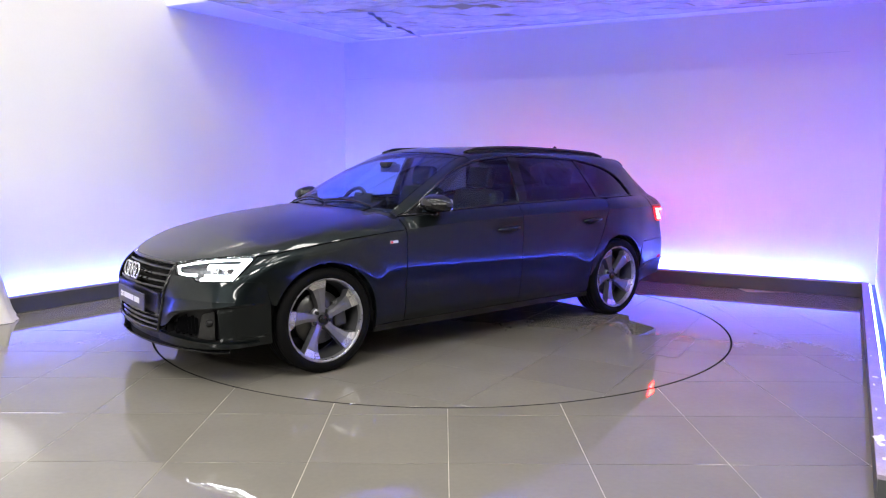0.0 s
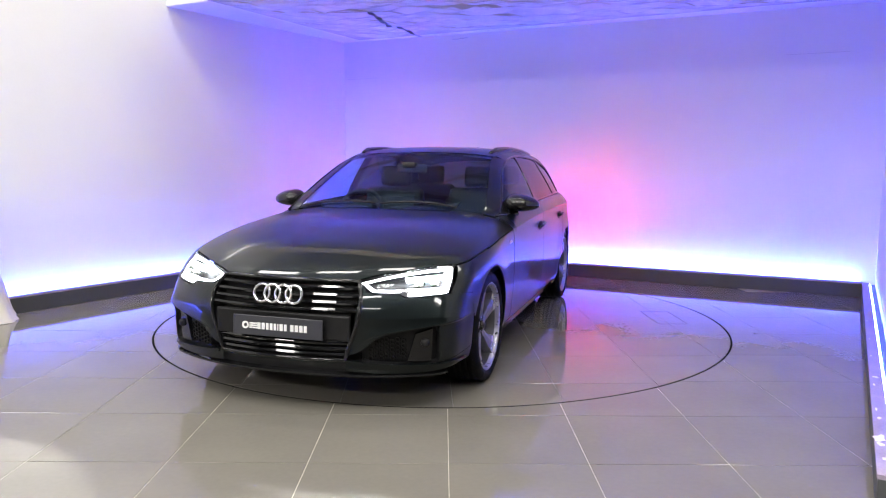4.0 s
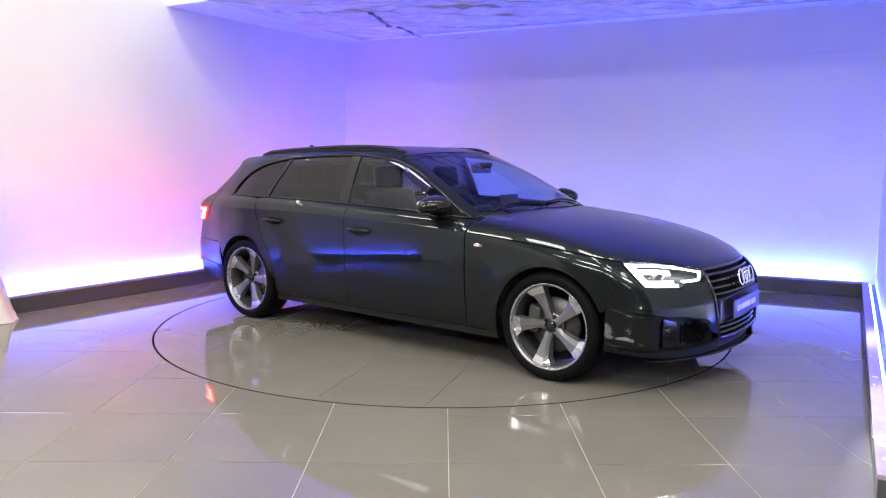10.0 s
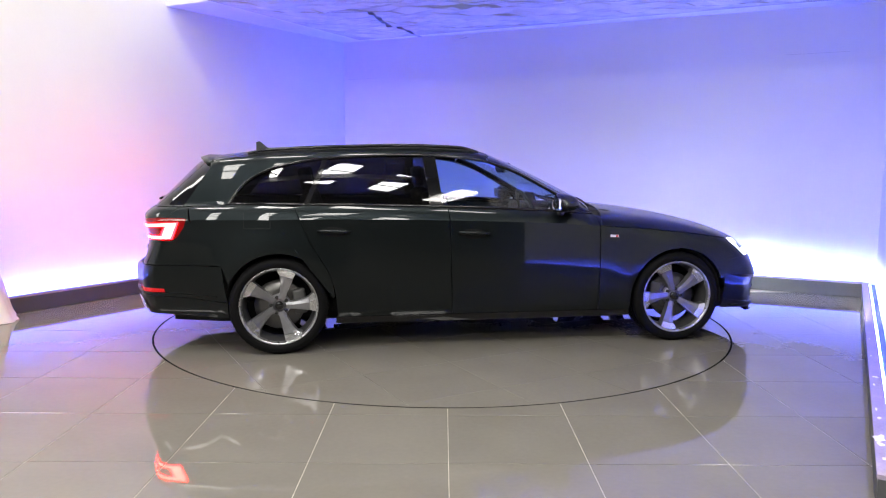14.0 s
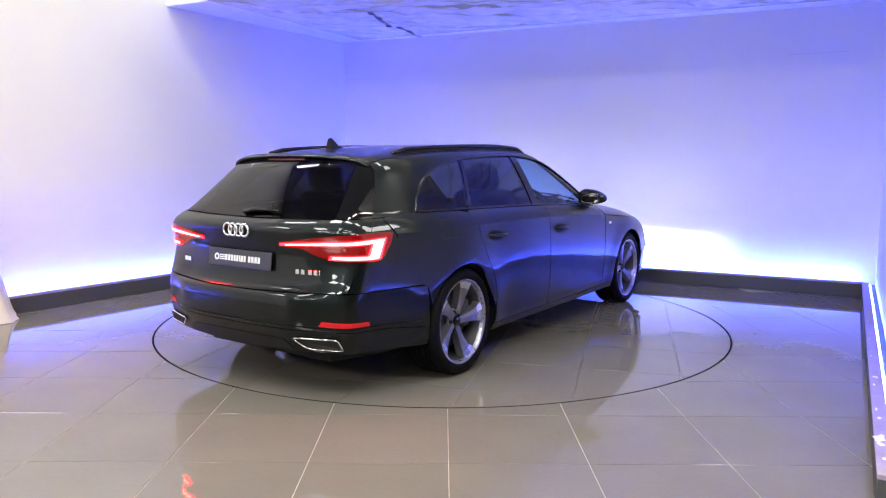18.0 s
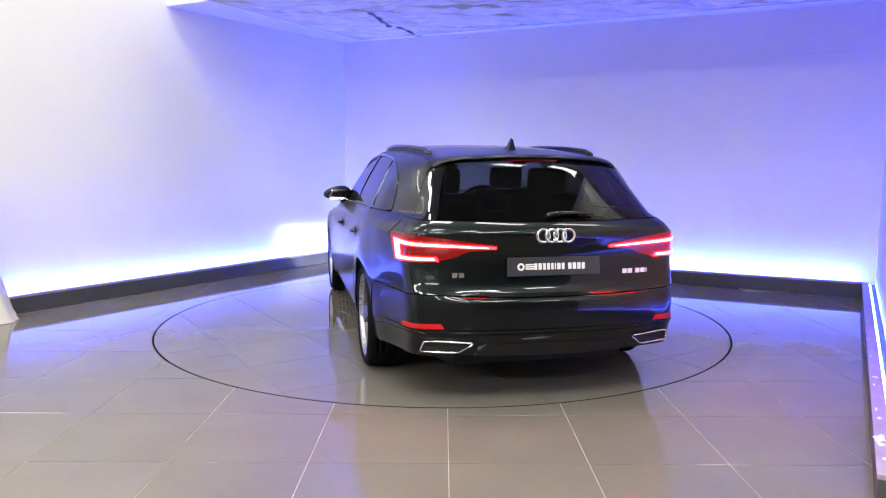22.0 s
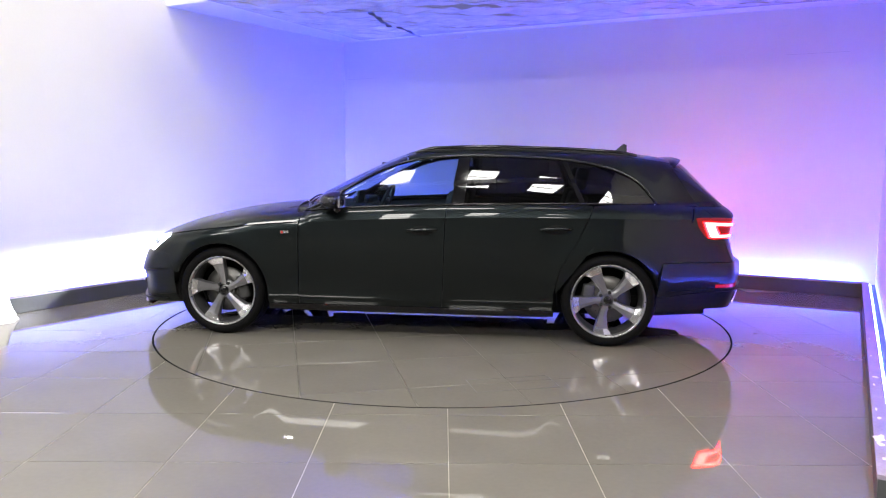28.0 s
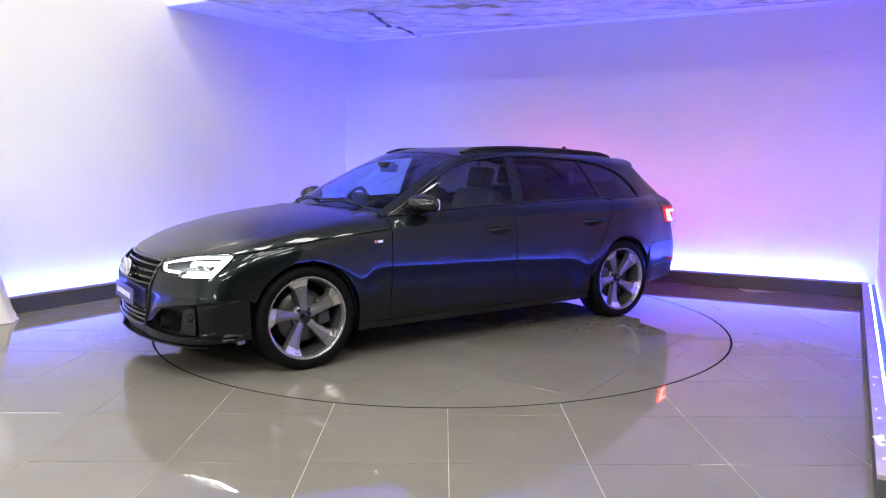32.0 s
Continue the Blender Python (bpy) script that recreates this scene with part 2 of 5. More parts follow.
def slab(name, a, b, n, z0, z1, mat, label, category, kind="structure"):
    return thing(name, mesh(name, *prism([a, b, b + n * T, a + n * T], z0, z1), mat), label, category, kind=kind)


slab("wall_left", L_END, C1 + nl * 0, nl, 0, HALL_H, M_WALL, "white painted plaster wall washed by blue light", "wall")
slab("wall_back", C1, C2, nb, 0, HALL_H, M_WALL, "white painted wall glowing lavender above its plinth", "wall")
slab("wall_end", C2, E_END, ne, 0, HALL_H, M_WALL, "short white wall with a blue-lit plinth", "wall")

# plinths with the light strip on their tops
PLH = 0.15


def plinth(name, a, b, n, label, led=None, board=0.057):
    d = (b - a).normalized()
    base = mesh(name, *prism([a, b, b + n * (PL - 0.003), a + n * (PL - 0.003)], 0.002, PLH - 0.018), M_PLINTH)
    ob = thing(name, base, label, "plinth", group="plinths along the walls", kind="structure")
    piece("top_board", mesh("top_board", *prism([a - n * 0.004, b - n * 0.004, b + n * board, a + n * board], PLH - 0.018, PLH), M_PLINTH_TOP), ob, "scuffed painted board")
    s0, s1 = a + n * (board + 0.001), b + n * (board + 0.001)
    piece("light_strip", mesh("light_strip", *prism([s0 + d * 0.02, s1 - d * 0.02, s1 - d * 0.02 + n * 0.012, s0 + d * 0.02 + n * 0.012], PLH - 0.016, PLH - 0.008), led or M_LED), ob, "glowing blue light strip")
    return ob


plinth("plinth_left", CORNER + LEFT_DIR * 7.2, CORNER, nl, "dark grey plinth topped by a blue light strip", M_LED_SIDE, 0.026)
plinth("plinth_back", CORNER, R_CORNER, nb, "dark grey plinth topped by a blue light strip", M_LED, 0.026)
plinth("plinth_end", R_CORNER, E_END - ne * PL, ne, "dark grey plinth with a scuffed top board", M_LED_END)

# bay ceiling, its front edge square to the side wall
F_L = Vector((-2.60, 1.41)) + nl * 0.2
F_R = F_L + BACK_DIR * 8.2 - nl * 0.0
ceil_pts = [F_L, meet(F_L, BACK_DIR, E_END + ne * 0.1, END_DIR), C2 + ne * 0.1 + nb * 0.1, C1 + nb * 0.1 + nl * 0.1]
v, f = prism(ceil_pts, BAY_H, BAY_H + 0.22)
thing("ceiling", mesh("ceiling", v, f, M_CEIL), "white bay ceiling with an open front edge", "ceiling", kind="structure")

# hairline joint between the back wall's boards
wb = bpy.data.objects["wall_back"]
for z, s0, s1 in ((2.333, 0.05, 0.5), (2.336, 5.2, 5.75)):
    ja, jb = C1 + BACK_DIR * s0, C1 + BACK_DIR * s1
    piece("board_joint", mesh("board_joint", *prism([ja - nb * 0.001, jb - nb * 0.001, jb + nb * 0.004, ja + nb * 0.004], z - 0.0014, z + 0.0014), M_JOINT), wb, "hairline joint in the wall")
# chipped paint on the end plinth's top board
rng = random.Random(11)
pe = bpy.data.objects["plinth_end"]
for sx, sy, ll, ww in ((2.33, -2.14, 0.05, 0.030), (2.24, -2.28, 0.05, 0.012), (2.03, -2.66, 0.06, 0.012), (1.97, -2.78, 0.04, 0.02), (1.83, -3.02, 0.10, 0.045), (1.795, -3.09, 0.06, 0.03), (1.72, -3.24, 0.04, 0.018), (3.10, -0.72, 0.03, 0.008), (2.80, -1.27, 0.04, 0.008), (2.56, -1.70, 0.03, 0.010)):
    pts = []
    for k in range(11):
        a = 2 * math.pi * k / 11
        r = rng.uniform(0.45, 1.0)
        q = Vector((sx, sy)) + END_DIR * (ll * r * math.cos(a) * 0.6) + ne * (ww * r * math.sin(a) * 0.6 + 0.004)
        pts.append((q.x, q.y))
    piece("paint_chip", mesh("paint_chip", *prism(pts, PLH - 0.0005, PLH + 0.0012), M_CHIP), pe, "pale patch of chipped paint")

# upstand over the ceiling's front edge
F_E = ceil_pts[1]
v, f = prism([F_L, F_E, F_E + nb * 0.06, F_L + nb * 0.06], BAY_H + 0.22, BAY_H + 0.95)
thing("ceiling_upstand", mesh("ceiling_upstand", v, f, M_UPSTAND), "plain beige board over the bay ceiling's front edge", "fascia", kind="structure")

# unseen side-wall strip lamp above the bay's front edge, added for bonnet streaks
la, lb = C1 + LEFT_DIR * 2.45 - nl * 0.03, C1 + LEFT_DIR * 3.65 - nl * 0.03
strip = thing("strip_lamp", mesh("strip_lamp", *prism([la, lb, lb + nl * 0.028, la + nl * 0.028], 3.05, 3.09), M_STEEL), "slim unseen wall lamp added above the bay for bonnet streaks", "strip lamp")
piece("tube", mesh("tube", *tube([(*(la - nl * 0.02), 3.06), (*(lb - nl * 0.02), 3.06)], 0.014, 8), M_TUBE, True), strip, "glowing white tube")

# hall shell
v, f = prism([(-13, -17), (10, -17), (10, 6.5), (-13, 6.5)], HALL_H, HALL_H + 0.2)
thing("hall_roof", mesh("hall_roof", v, f, M_ROOF), "grey sheeted hall roof", "roof", kind="structure")
for nm, a, b in (("wall_south", (-13, -17), (10, -17)), ("wall_east", (10, -17), (10, 6.5)), ("wall_west", (-13, 6.5), (-13, -17)), ("wall_north", (10, 6.5), (-13, 6.5))):
    v, f = wall_strip(a, b, 0, HALL_H, 0.2, -1)
    thing(nm, mesh(nm, v, f, M_HALL), "plain grey hall wall", "wall", kind="structure")
for i, y in enumerate((-14.5, -11.2, -6.4, -3.3)):
    bm = box_bm(22.5, 0.14, 0.34, 0.01, 1)
    thing("roof_beam", bm_mesh("roof_beam", bm, M_STEEL), "grey steel roof beam", "beam", group="roof beams", m=pose(-1.5, y, HALL_H - 0.19))
for lx, ly, lw, ll, lr, watts in ROOFLIGHTS:
    bm = box_bm(lw + 0.12, ll + 0.12, 0.05, 0.008, 1)
    rl = thing("rooflight", bm_mesh("rooflight", bm, M_STEEL), "translucent rooflight strip in the roof", "rooflight", group="rooflights", m=pose(lx, ly, HALL_H + 0.02, 0, 0, lr))
    if lr == -20:
        for q in (-0.17, 0.16):
            part("glazing_bar", box_bm(lw, 0.03, 0.02, at=(0, q * ll, -0.068)), M_STEEL, rl)

# floor: a screed under tiles, the round turntable let into it
RING = 2.245
GAP = 0.0075
TW, J = 0.6065, 0.0040
TX0, TY0 = 0.030, -2.955
thing("floor", mesh("floor", *prism([(-13, -17), (10, -17), (10, 6.5), (-13, 6.5)], -0.30, -0.0018), M_GROUT), "grey porcelain tiled floor with pale joints", "floor", kind="structure")
FLOOR = bpy.data.objects["floor"]
thing("hall_floor", mesh("hall_floor", *prism([(-13, -17), (10, -17), (10, -8.41), (-13, -8.41)], -0.0016, 0.0), M_TILE), "plain grey hall floor", "floor", kind="structure")


def inside_room(x, y, r=0.0):
    p = Vector((x, y))
    return (p - CORNER).dot(nl) < r and (p - CORNER).dot(nb) < r and ((p - R_CORNER).dot(ne) < r or (p - E_END).dot(END_DIR) > 0)


def cut_square(x0, y0, x1, y1, r, keep_out, keep):
    """The part of a square outside (keep_out) or inside the circle r round the origin, as a plan polygon."""
    n = 12
    rim = [(x0 + (x1 - x0) * i / n, y0) for i in range(n)] + [(x1, y0 + (y1 - y0) * i / n) for i in range(n)]
    rim += [(x1 - (x1 - x0) * i / n, y1) for i in range(n)] + [(x0, y1 - (y1 - y0) * i / n) for i in range(n)]
    ok = [(math.hypot(*p) > r) == keep_out for p in rim]
    if all(ok):
        return [(x0, y0), (x1, y0), (x1, y1), (x0, y1)]
    if not any(ok):
        return None
    out = []
    m = len(rim)
    start = next(i for i in range(m) if ok[i] and not ok[i - 1])
    k = start

    def cross(p, q):
        a, b = 0.0, 1.0
        s = math.hypot(*p) > r
        for _ in range(30):
            c = (a + b) / 2
            w = (p[0] + (q[0] - p[0]) * c, p[1] + (q[1] - p[1]) * c)
            if (math.hypot(*w) > r) == s:
                a = c
            else:
                b = c
        return w
    first = cross(rim[start - 1], rim[start])
    out.append(first)
    while ok[k % m]:
        out.append(rim[k % m])
        k += 1
    last = cross(rim[(k - 1) % m], rim[k % m])
    out.append(last)
    a0, a1 = math.atan2(last[1], last[0]), math.atan2(first[1], first[0])
    da = (a1 - a0 + math.pi) % (2 * math.pi) - math.pi
    out += [(r * math.cos(a0 + da * i / 10), r * math.sin(a0 + da * i / 10)) for i in range(1, 10)]
    lean = [out[0]]
    for i in range(1, len(out)):
        if math.hypot(out[i][0] - lean[-1][0], out[i][1] - lean[-1][1]) > 0.004:
            lean.append(out[i])
    return lean


def motions():
    rows = []
    times = [0, 0.5, 1.0, 1.5, 2.0, 2.5] + list(range(3, 31)) + [30.5, 31.0, 31.5, 32.0]
    for t in times:
        early = {0: -140.75, 0.5: -140.75, 1.0: -139.5, 1.5: -136.8, 2.0: -132.3, 2.5: -126.2, 31.0: 207.9, 31.5: 212.2, 32.0: 214.7}
        a = early.get(t, -84.55 + 11.71 * (t - 6))
        rows.append((t, a))
    walk(TURNTABLE, [(t, pose(0, 0, 0, 0, 0, a)) for t, a in rows])
    walk(CAR, [(t, pose(0, 0, 0, 0, 0, a) @ pose(0.1487, -0.1049, 0.0, 0, 0, 0)) for t, a in rows])


# ---------------------------------------------------------------- the estate car: one smooth body shape, cut into panels
def spline(pts):
    """A smooth function through (x, value) knots."""
    xs = np.array([p[0] for p in pts], float)
    ys = np.array([p[1] for p in pts], float)
    d = np.diff(ys) / np.diff(xs)
    m = np.concatenate([[d[0]], np.where(d[:-1] * d[1:] > 0, 2 * d[:-1] * d[1:] / (d[:-1] + d[1:] + 1e-12), 0), [d[-1]]])

    def fn(x):
        x = np.clip(np.asarray(x, float), xs[0], xs[-1])
        i = np.clip(np.searchsorted(xs, x) - 1, 0, len(xs) - 2)
        h = xs[i + 1] - xs[i]
        t = (x - xs[i]) / h
        return ys[i] * (1 + 2 * t) * (1 - t) ** 2 + h * m[i] * t * (1 - t) ** 2 + ys[i + 1] * t * t * (3 - 2 * t) + h * m[i + 1] * t * t * (t - 1)
    return fn


HALF_W = spline([(-2.5, 0.700), (-2.1, 0.793), (-1.75, 0.878), (-1.4, 0.914), (-1.0, 0.910), (-0.5, 0.912), (0.3, 0.912), (1.0, 0.910), (1.4, 0.914), (1.75, 0.903), (2.05, 0.872), (2.4, 0.82)])
CREASE = spline([(-2.4, 0.895), (-1.87, 0.902), (-1.0, 0.905), (-0.25, 0.893), (0.42, 0.870), (0.83, 0.846), (1.44, 0.793), (1.85, 0.735), (2.1, 0.69)])
BELT = spline([(-2.3, 1.005), (-1.72, 1.004), (-1.06, 0.998), (-0.35, 0.984), (0.46, 0.952), (0.9, 0.920), (1.3, 0.89), (2.2, 0.78)])
LOW_SIDE = spline([(0.10, -0.095), (0.16, -0.068), (0.215, -0.046), (0.26, -0.031), (0.29, -0.0225), (0.36, -0.0150), (0.43, -0.0082), (0.52, -0.0025), (0.62, 0.0), (0.75, -0.002), (0.90, -0.0085), (1.1, -0.0085)])
SHOULDER = spline([(0.0, 0.0), (0.12, -0.006), (0.6, -0.035), (1.0, -0.078)])
HOOD = spline([(0.5, 1.015), (0.9, 0.985), (1.05, 0.972), (1.40, 0.932), (1.78, 0.853), (2.03, 0.765), (2.16, 0.700), (2.26, 0.628), (2.40, 0.50)])
CABIN = spline([(-2.6, 1.24), (-1.96, 1.318), (-1.5, 1.372), (-1.0, 1.402), (-0.5, 1.414), (-0.12, 1.402), (0.06, 1.376), (0.22, 1.318), (0.40, 1.240), (0.82, 1.036), (1.02, 0.935), (1.3, 0.80), (2.4, 0.2)])
TAIL = spline([(0.10, -2.30), (0.20, -2.345), (0.30, -2.385), (0.42, -2.422), (0.52, -2.432), (0.575, -2.425), (0.605, -2.375), (0.66, -2.350), (0.78, -2.338), (0.86, -2.352), (0.915, -2.362), (0.955, -2.330), (0.985, -2.285), (1.0, -2.271), (1.08, -2.196), (1.20, -2.083), (1.30, -1.988), (1.42, -1.873)])
TAIL_CORNER = spline([(0.10, -2.30), (0.20, -2.340), (0.30, -2.372), (0.42, -2.398), (0.52, -2.402), (0.60, -2.388), (0.66, -2.365), (0.78, -2.338), (0.86, -2.352), (0.915, -2.362), (0.955, -2.330), (0.985, -2.285), (1.0, -2.271), (1.08, -2.196), (1.20, -2.083), (1.30, -1.988), (1.42, -1.873)])
NOSE = spline([(0.10, 2.20), (0.18, 2.262), (0.25, 2.272), (0.35, 2.278), (0.50, 2.282), (0.60, 2.268), (0.69, 2.225), (0.78, 2.14), (0.9, 1.98)])


FOLD = spline([(20, 0.38), (24, 0.392), (26, 0.412), (34, 0.444), (42, 0.466), (49, 0.483), (58, 0.49)])


def smax(a, b, k):
    h = np.maximum(k - np.abs(a - b), 0) / k
    return np.maximum(a, b) + h * h * k * 0.25


def side_y(x, z):
    zc, zb = CREASE(x), BELT(x)
    low = LOW_SIDE(z) - LOW_SIDE(zc)
    mid = SHOULDER((z - zc) / (zb - zc))
    d = np.maximum(z - zb, 0)
    taper = np.clip((-0.7 - x) / 1.3, 0, 1)
    t2 = taper * taper
    mid = mid * (1 + 0.6 * t2)
    top = -0.078 * (1 + 0.6 * t2) - (0.40 + 0.17 * t2) * d - 0.35 * d * d
    # swollen wheel arches
    sw = 0.012 * np.exp(-((np.hypot(x - 1.41, z - 0.33) - 0.37) / 0.10) ** 2) + 0.014 * np.exp(-((np.hypot(x + 1.41, z - 0.33) - 0.37) / 0.12) ** 2)
    return HALF_W(x) + np.where(z < zc, low, np.where(z < zb, mid, top)) + sw * (z < zc)


def body(x, y, z):
    """Below zero inside the body, above zero outside."""
    x, y, z = np.broadcast_arrays(np.asarray(x, float), np.abs(np.asarray(y, float)), np.asarray(z, float))
    side = y - side_y(x, z)
    xs = x + 0.12 * y * y * np.clip((x + 0.5) / 0.5, 0, 1)
    hood = HOOD(x + 0.10 * y * y) - 0.035 * y ** 2 - 0.07 * y ** 4
    roof = CABIN(xs) - 0.065 * y ** 2 - 0.13 * y ** 4
    top = np.minimum(z - hood, z - roof)
    front = x - (NOSE(z) - (0.36 + 0.55 * np.clip(z - 0.50, 0, 0.3)) * y ** 2.2)
    shelf = np.clip((y - 0.42) / 0.24, 0, 1)
    shelf = shelf * shelf * (3 - 2 * shelf)
    rear = (TAIL(z) * (1 - shelf) + TAIL_CORNER(z) * shelf + (0.235 + 0.32 * np.clip((z - 1.0) / 0.25, 0, 1)) * y ** 2.6) - x
    f = smax(side, np.where(x > 0.75, top + 0.0125, top), np.where(x > 0.75, 0.09, 0.055))
    f = smax(f, front, 0.10)
    f = smax(f, rear, 0.07)
    # the bumper's fold over the side intakes: swelling out from above, undercut below
    a = np.degrees(np.arctan2(y, np.maximum(x - 1.2, 0.05)))
    h = z - FOLD(a)
    edge = np.clip((a - 23) / 4, 0, 1) * np.clip((56.0 - a) / 7, 0, 1) * (x > 1.5)
    return f - 0.017 * edge * np.where(h > 0, np.exp(-(h / 0.045)), np.exp(-(h / 0.012) ** 2))


def root(fn, lo, hi):
    """Where fn crosses zero between inside (lo) and outside (hi)."""
    lo, hi = np.array(lo, float), np.array(hi, float)
    for _ in range(30):
        mid = (lo + hi) / 2
        inn = fn(mid) < 0
        lo, hi = np.where(inn, mid, lo), np.where(inn, hi, mid)
    return (lo + hi) / 2


FZ, RZ = 1.20, -1.30


def onto(kind, a, b):
    """Points on the body: side (x, z), top (x, y), front or rear (y, z), nose or stern (degrees round the corner, z), over (x, degrees from upright)."""
    a, b = np.asarray(a, float), np.asarray(b, float)
    one = np.ones(np.broadcast(a, b).shape)
    if kind == "side":
        return np.stack([a * one, root(lambda y: body(a, y, b), 0 * one, 1.3 * one), b * one], -1)
    if kind == "top":
        return np.stack([a * one, b * one, root(lambda z: body(a, b, z), 0.45 * one, 1.7 * one)], -1)
    if kind == "front":
        return np.stack([root(lambda x: body(x, a, b), 1.0 * one, 2.7 * one), a * one, b * one], -1)
    if kind == "rear":
        return np.stack([root(lambda x: body(x, a, b), -1.0 * one, -2.8 * one), a * one, b * one], -1)
    if kind in ("nose", "stern"):
        o, s = (FZ, 1) if kind == "nose" else (RZ, -1)
        c, n = np.cos(np.radians(a)) * s, np.sin(np.radians(a))
        r = root(lambda r: body(o + r * c, r * n, b), 0.02 * one, 1.9 * one)
        return np.stack([o + r * c, r * n, b * one], -1)
    if kind in ("over", "hood"):
        zo = 0.62 if kind == "over" else 0.30
        c, n = np.cos(np.radians(b)), np.sin(np.radians(b))
        r = root(lambda r: body(a, r * n, zo + r * c), 0.02 * one, 1.5 * one)
        return np.stack([a * one, r * n, zo + r * c], -1)


def normals(p):
    e = 0.004
    g = np.stack([body(p[..., 0] + e, p[..., 1], p[..., 2]) - body(p[..., 0] - e, p[..., 1], p[..., 2]),
                  body(p[..., 0], p[..., 1] + e, p[..., 2]) - body(p[..., 0], p[..., 1] - e, p[..., 2]),
                  body(p[..., 0], p[..., 1], p[..., 2] + e) - body(p[..., 0], p[..., 1], p[..., 2] - e)], -1)
    return g / (np.linalg.norm(g, axis=-1, keepdims=True) + 1e-9)


def sheet(grid, thick=0.012, lift=0.0, rim=True):
    """A curved sheet over a grid of points on the body, its edges folded inwards: verts, faces."""
    nu, nv = grid.shape[:2]
    nrm = normals(grid)
    pts = grid + nrm * lift
    v = pts.reshape(-1, 3).tolist()
    cr = np.cross(pts[1:, :-1] - pts[:-1, :-1], pts[:-1, 1:] - pts[:-1, :-1])
    flip = np.sum(cr * nrm[:-1, :-1]) < 0
    f = []
    for i in range(nu - 1):
        for j in range(nv - 1):
            q = (i * nv + j, (i + 1) * nv + j, (i + 1) * nv + j + 1, i * nv + j + 1)
            f.append(q[::-1] if flip else q)
    if rim:
        loop = [(i, 0) for i in range(nu)] + [(nu - 1, j) for j in range(1, nv)] + [(i, nv - 1) for i in range(nu - 2, -1, -1)] + [(0, j) for j in range(nv - 2, 0, -1)]
        o = len(v)
        for i, j in loop:
            v.append(pts[i, j].tolist())
        for i, j in loop:
            v.append((pts[i, j] - nrm[i, j] * thick).tolist())
        n = len(loop)
        for k in range(n):
            q = (o + k, o + n + k, o + n + (k + 1) % n, o + (k + 1) % n)
            f.append(q[::-1] if flip else q)
    return v, f


def ruled(kind, lower, upper, nu, nv, shrink=0.0):
    """A grid between two curves, each through a few knots in the kind's own coordinates."""
    lo, up = curve_through(lower, nu), curve_through(upper, nu)
    t = np.linspace(0, 1, nv)[None, :, None]
    g = lo[:, None, :] * (1 - t) + up[:, None, :] * t
    return onto(kind, g[..., 0], g[..., 1])


def mirror(vf):
    return [(x, -y, z) for x, y, z in vf[0]], [tuple(reversed(q)) for q in vf[1]]


def both(vf):
    return join(vf, mirror(vf))


CAR = tagged(new("estate_car"), "dark grey metallic estate car with lit lamps standing on the turntable", "car")


def panel(name, vf, mat, label="", parent=None, smooth=True):
    return piece(name, mesh(name, *vf, mat, smooth), parent or CAR, label)


def pair(name, vf, mat, label="", parents=None, smooth=True):
    a = panel(name, vf, mat, label, parents and parents[0], smooth)
    b = panel(name, mirror(vf), mat, label, parents and parents[1], smooth)
    return a, b


def arc(cx, cz, r, a0, a1, n=22):
    return [(cx + r * math.cos(math.radians(a0 + (a1 - a0) * i / (n - 1))), cz + r * math.sin(math.radians(a0 + (a1 - a0) * i / (n - 1)))) for i in range(n)]


G = 0.0025      # half a shut line
AR = 0.358      # arch radius
WZ = 0.326
SILL = 0.246
fz = lambda x: float(CREASE(x))
bz = lambda x: float(BELT(x)) - 0.008

# front wing: from the bumper cut over the arch to the door
we = onto("nose", np.array([47.6, 53.0, 56.3, 57.75, 53.2, 56.45]), np.array([0.614, 0.606, 0.5955, 0.475, 0.739, 0.590]))
low = [(float(we[0, 0]), 0.614), (float(we[1, 0]), 0.606), (float(we[2, 0]), 0.5955), (float(we[5, 0]), 0.590), (float(we[3, 0]), 0.475)] + arc(1.41, WZ, AR, 22, 180, 26) + [(1.045, 0.235), (1.0, SILL), (0.818 + G, SILL)]
upp = [(float(we[4, 0]), 0.739), (1.775, fz(1.775) - G)] + [(x, fz(x) - G) for x in (1.6, 1.4, 1.2, 1.05, 0.95)] + [(0.812 + G, fz(0.812) - G)]
WING = pair("front_wing", sheet(ruled("side", low, upp, 90, 26)), M_PAINT)
# doors
low = [(0.818 - G, SILL), (0.3, SILL), (-0.240 + G, SILL)]
upp = [(0.806 - G, bz(0.806) - 0.0), (0.3, bz(0.3)), (-0.266 + G, bz(-0.266))]
mid = [(x, fz(x)) for x in (0.809 - G, 0.55, 0.3, 0.0, -0.262 + G)]
FDOOR = pair("front_door", join(sheet(ruled("side", low, mid, 50, 40)), sheet(ruled("side", mid, upp, 50, 8))), M_PAINT)
low = [(-0.240 - G, SILL), (-0.6, SILL), (-0.985, SILL), (-1.02, 0.26), (-1.035, 0.40), (-1.075, 0.545), (-1.175, 0.715)]
upp = [(-0.266 - G, bz(-0.266)), (-0.6, bz(-0.6)), (-0.9, bz(-0.9)), (-1.05, bz(-1.05)), (-1.15, bz(-1.15)), (-1.24, bz(-1.24)), (-1.295, bz(-1.295) - 0.01)]
mid = [(x, fz(x)) for x in (-0.262 - G, -0.6, -0.9, -1.05, -1.14, -1.21, -1.262)]
RDOOR = pair("rear_door", join(sheet(ruled("side", low, mid, 56, 40)), sheet(ruled("side", mid, upp, 56, 8))), M_PAINT)
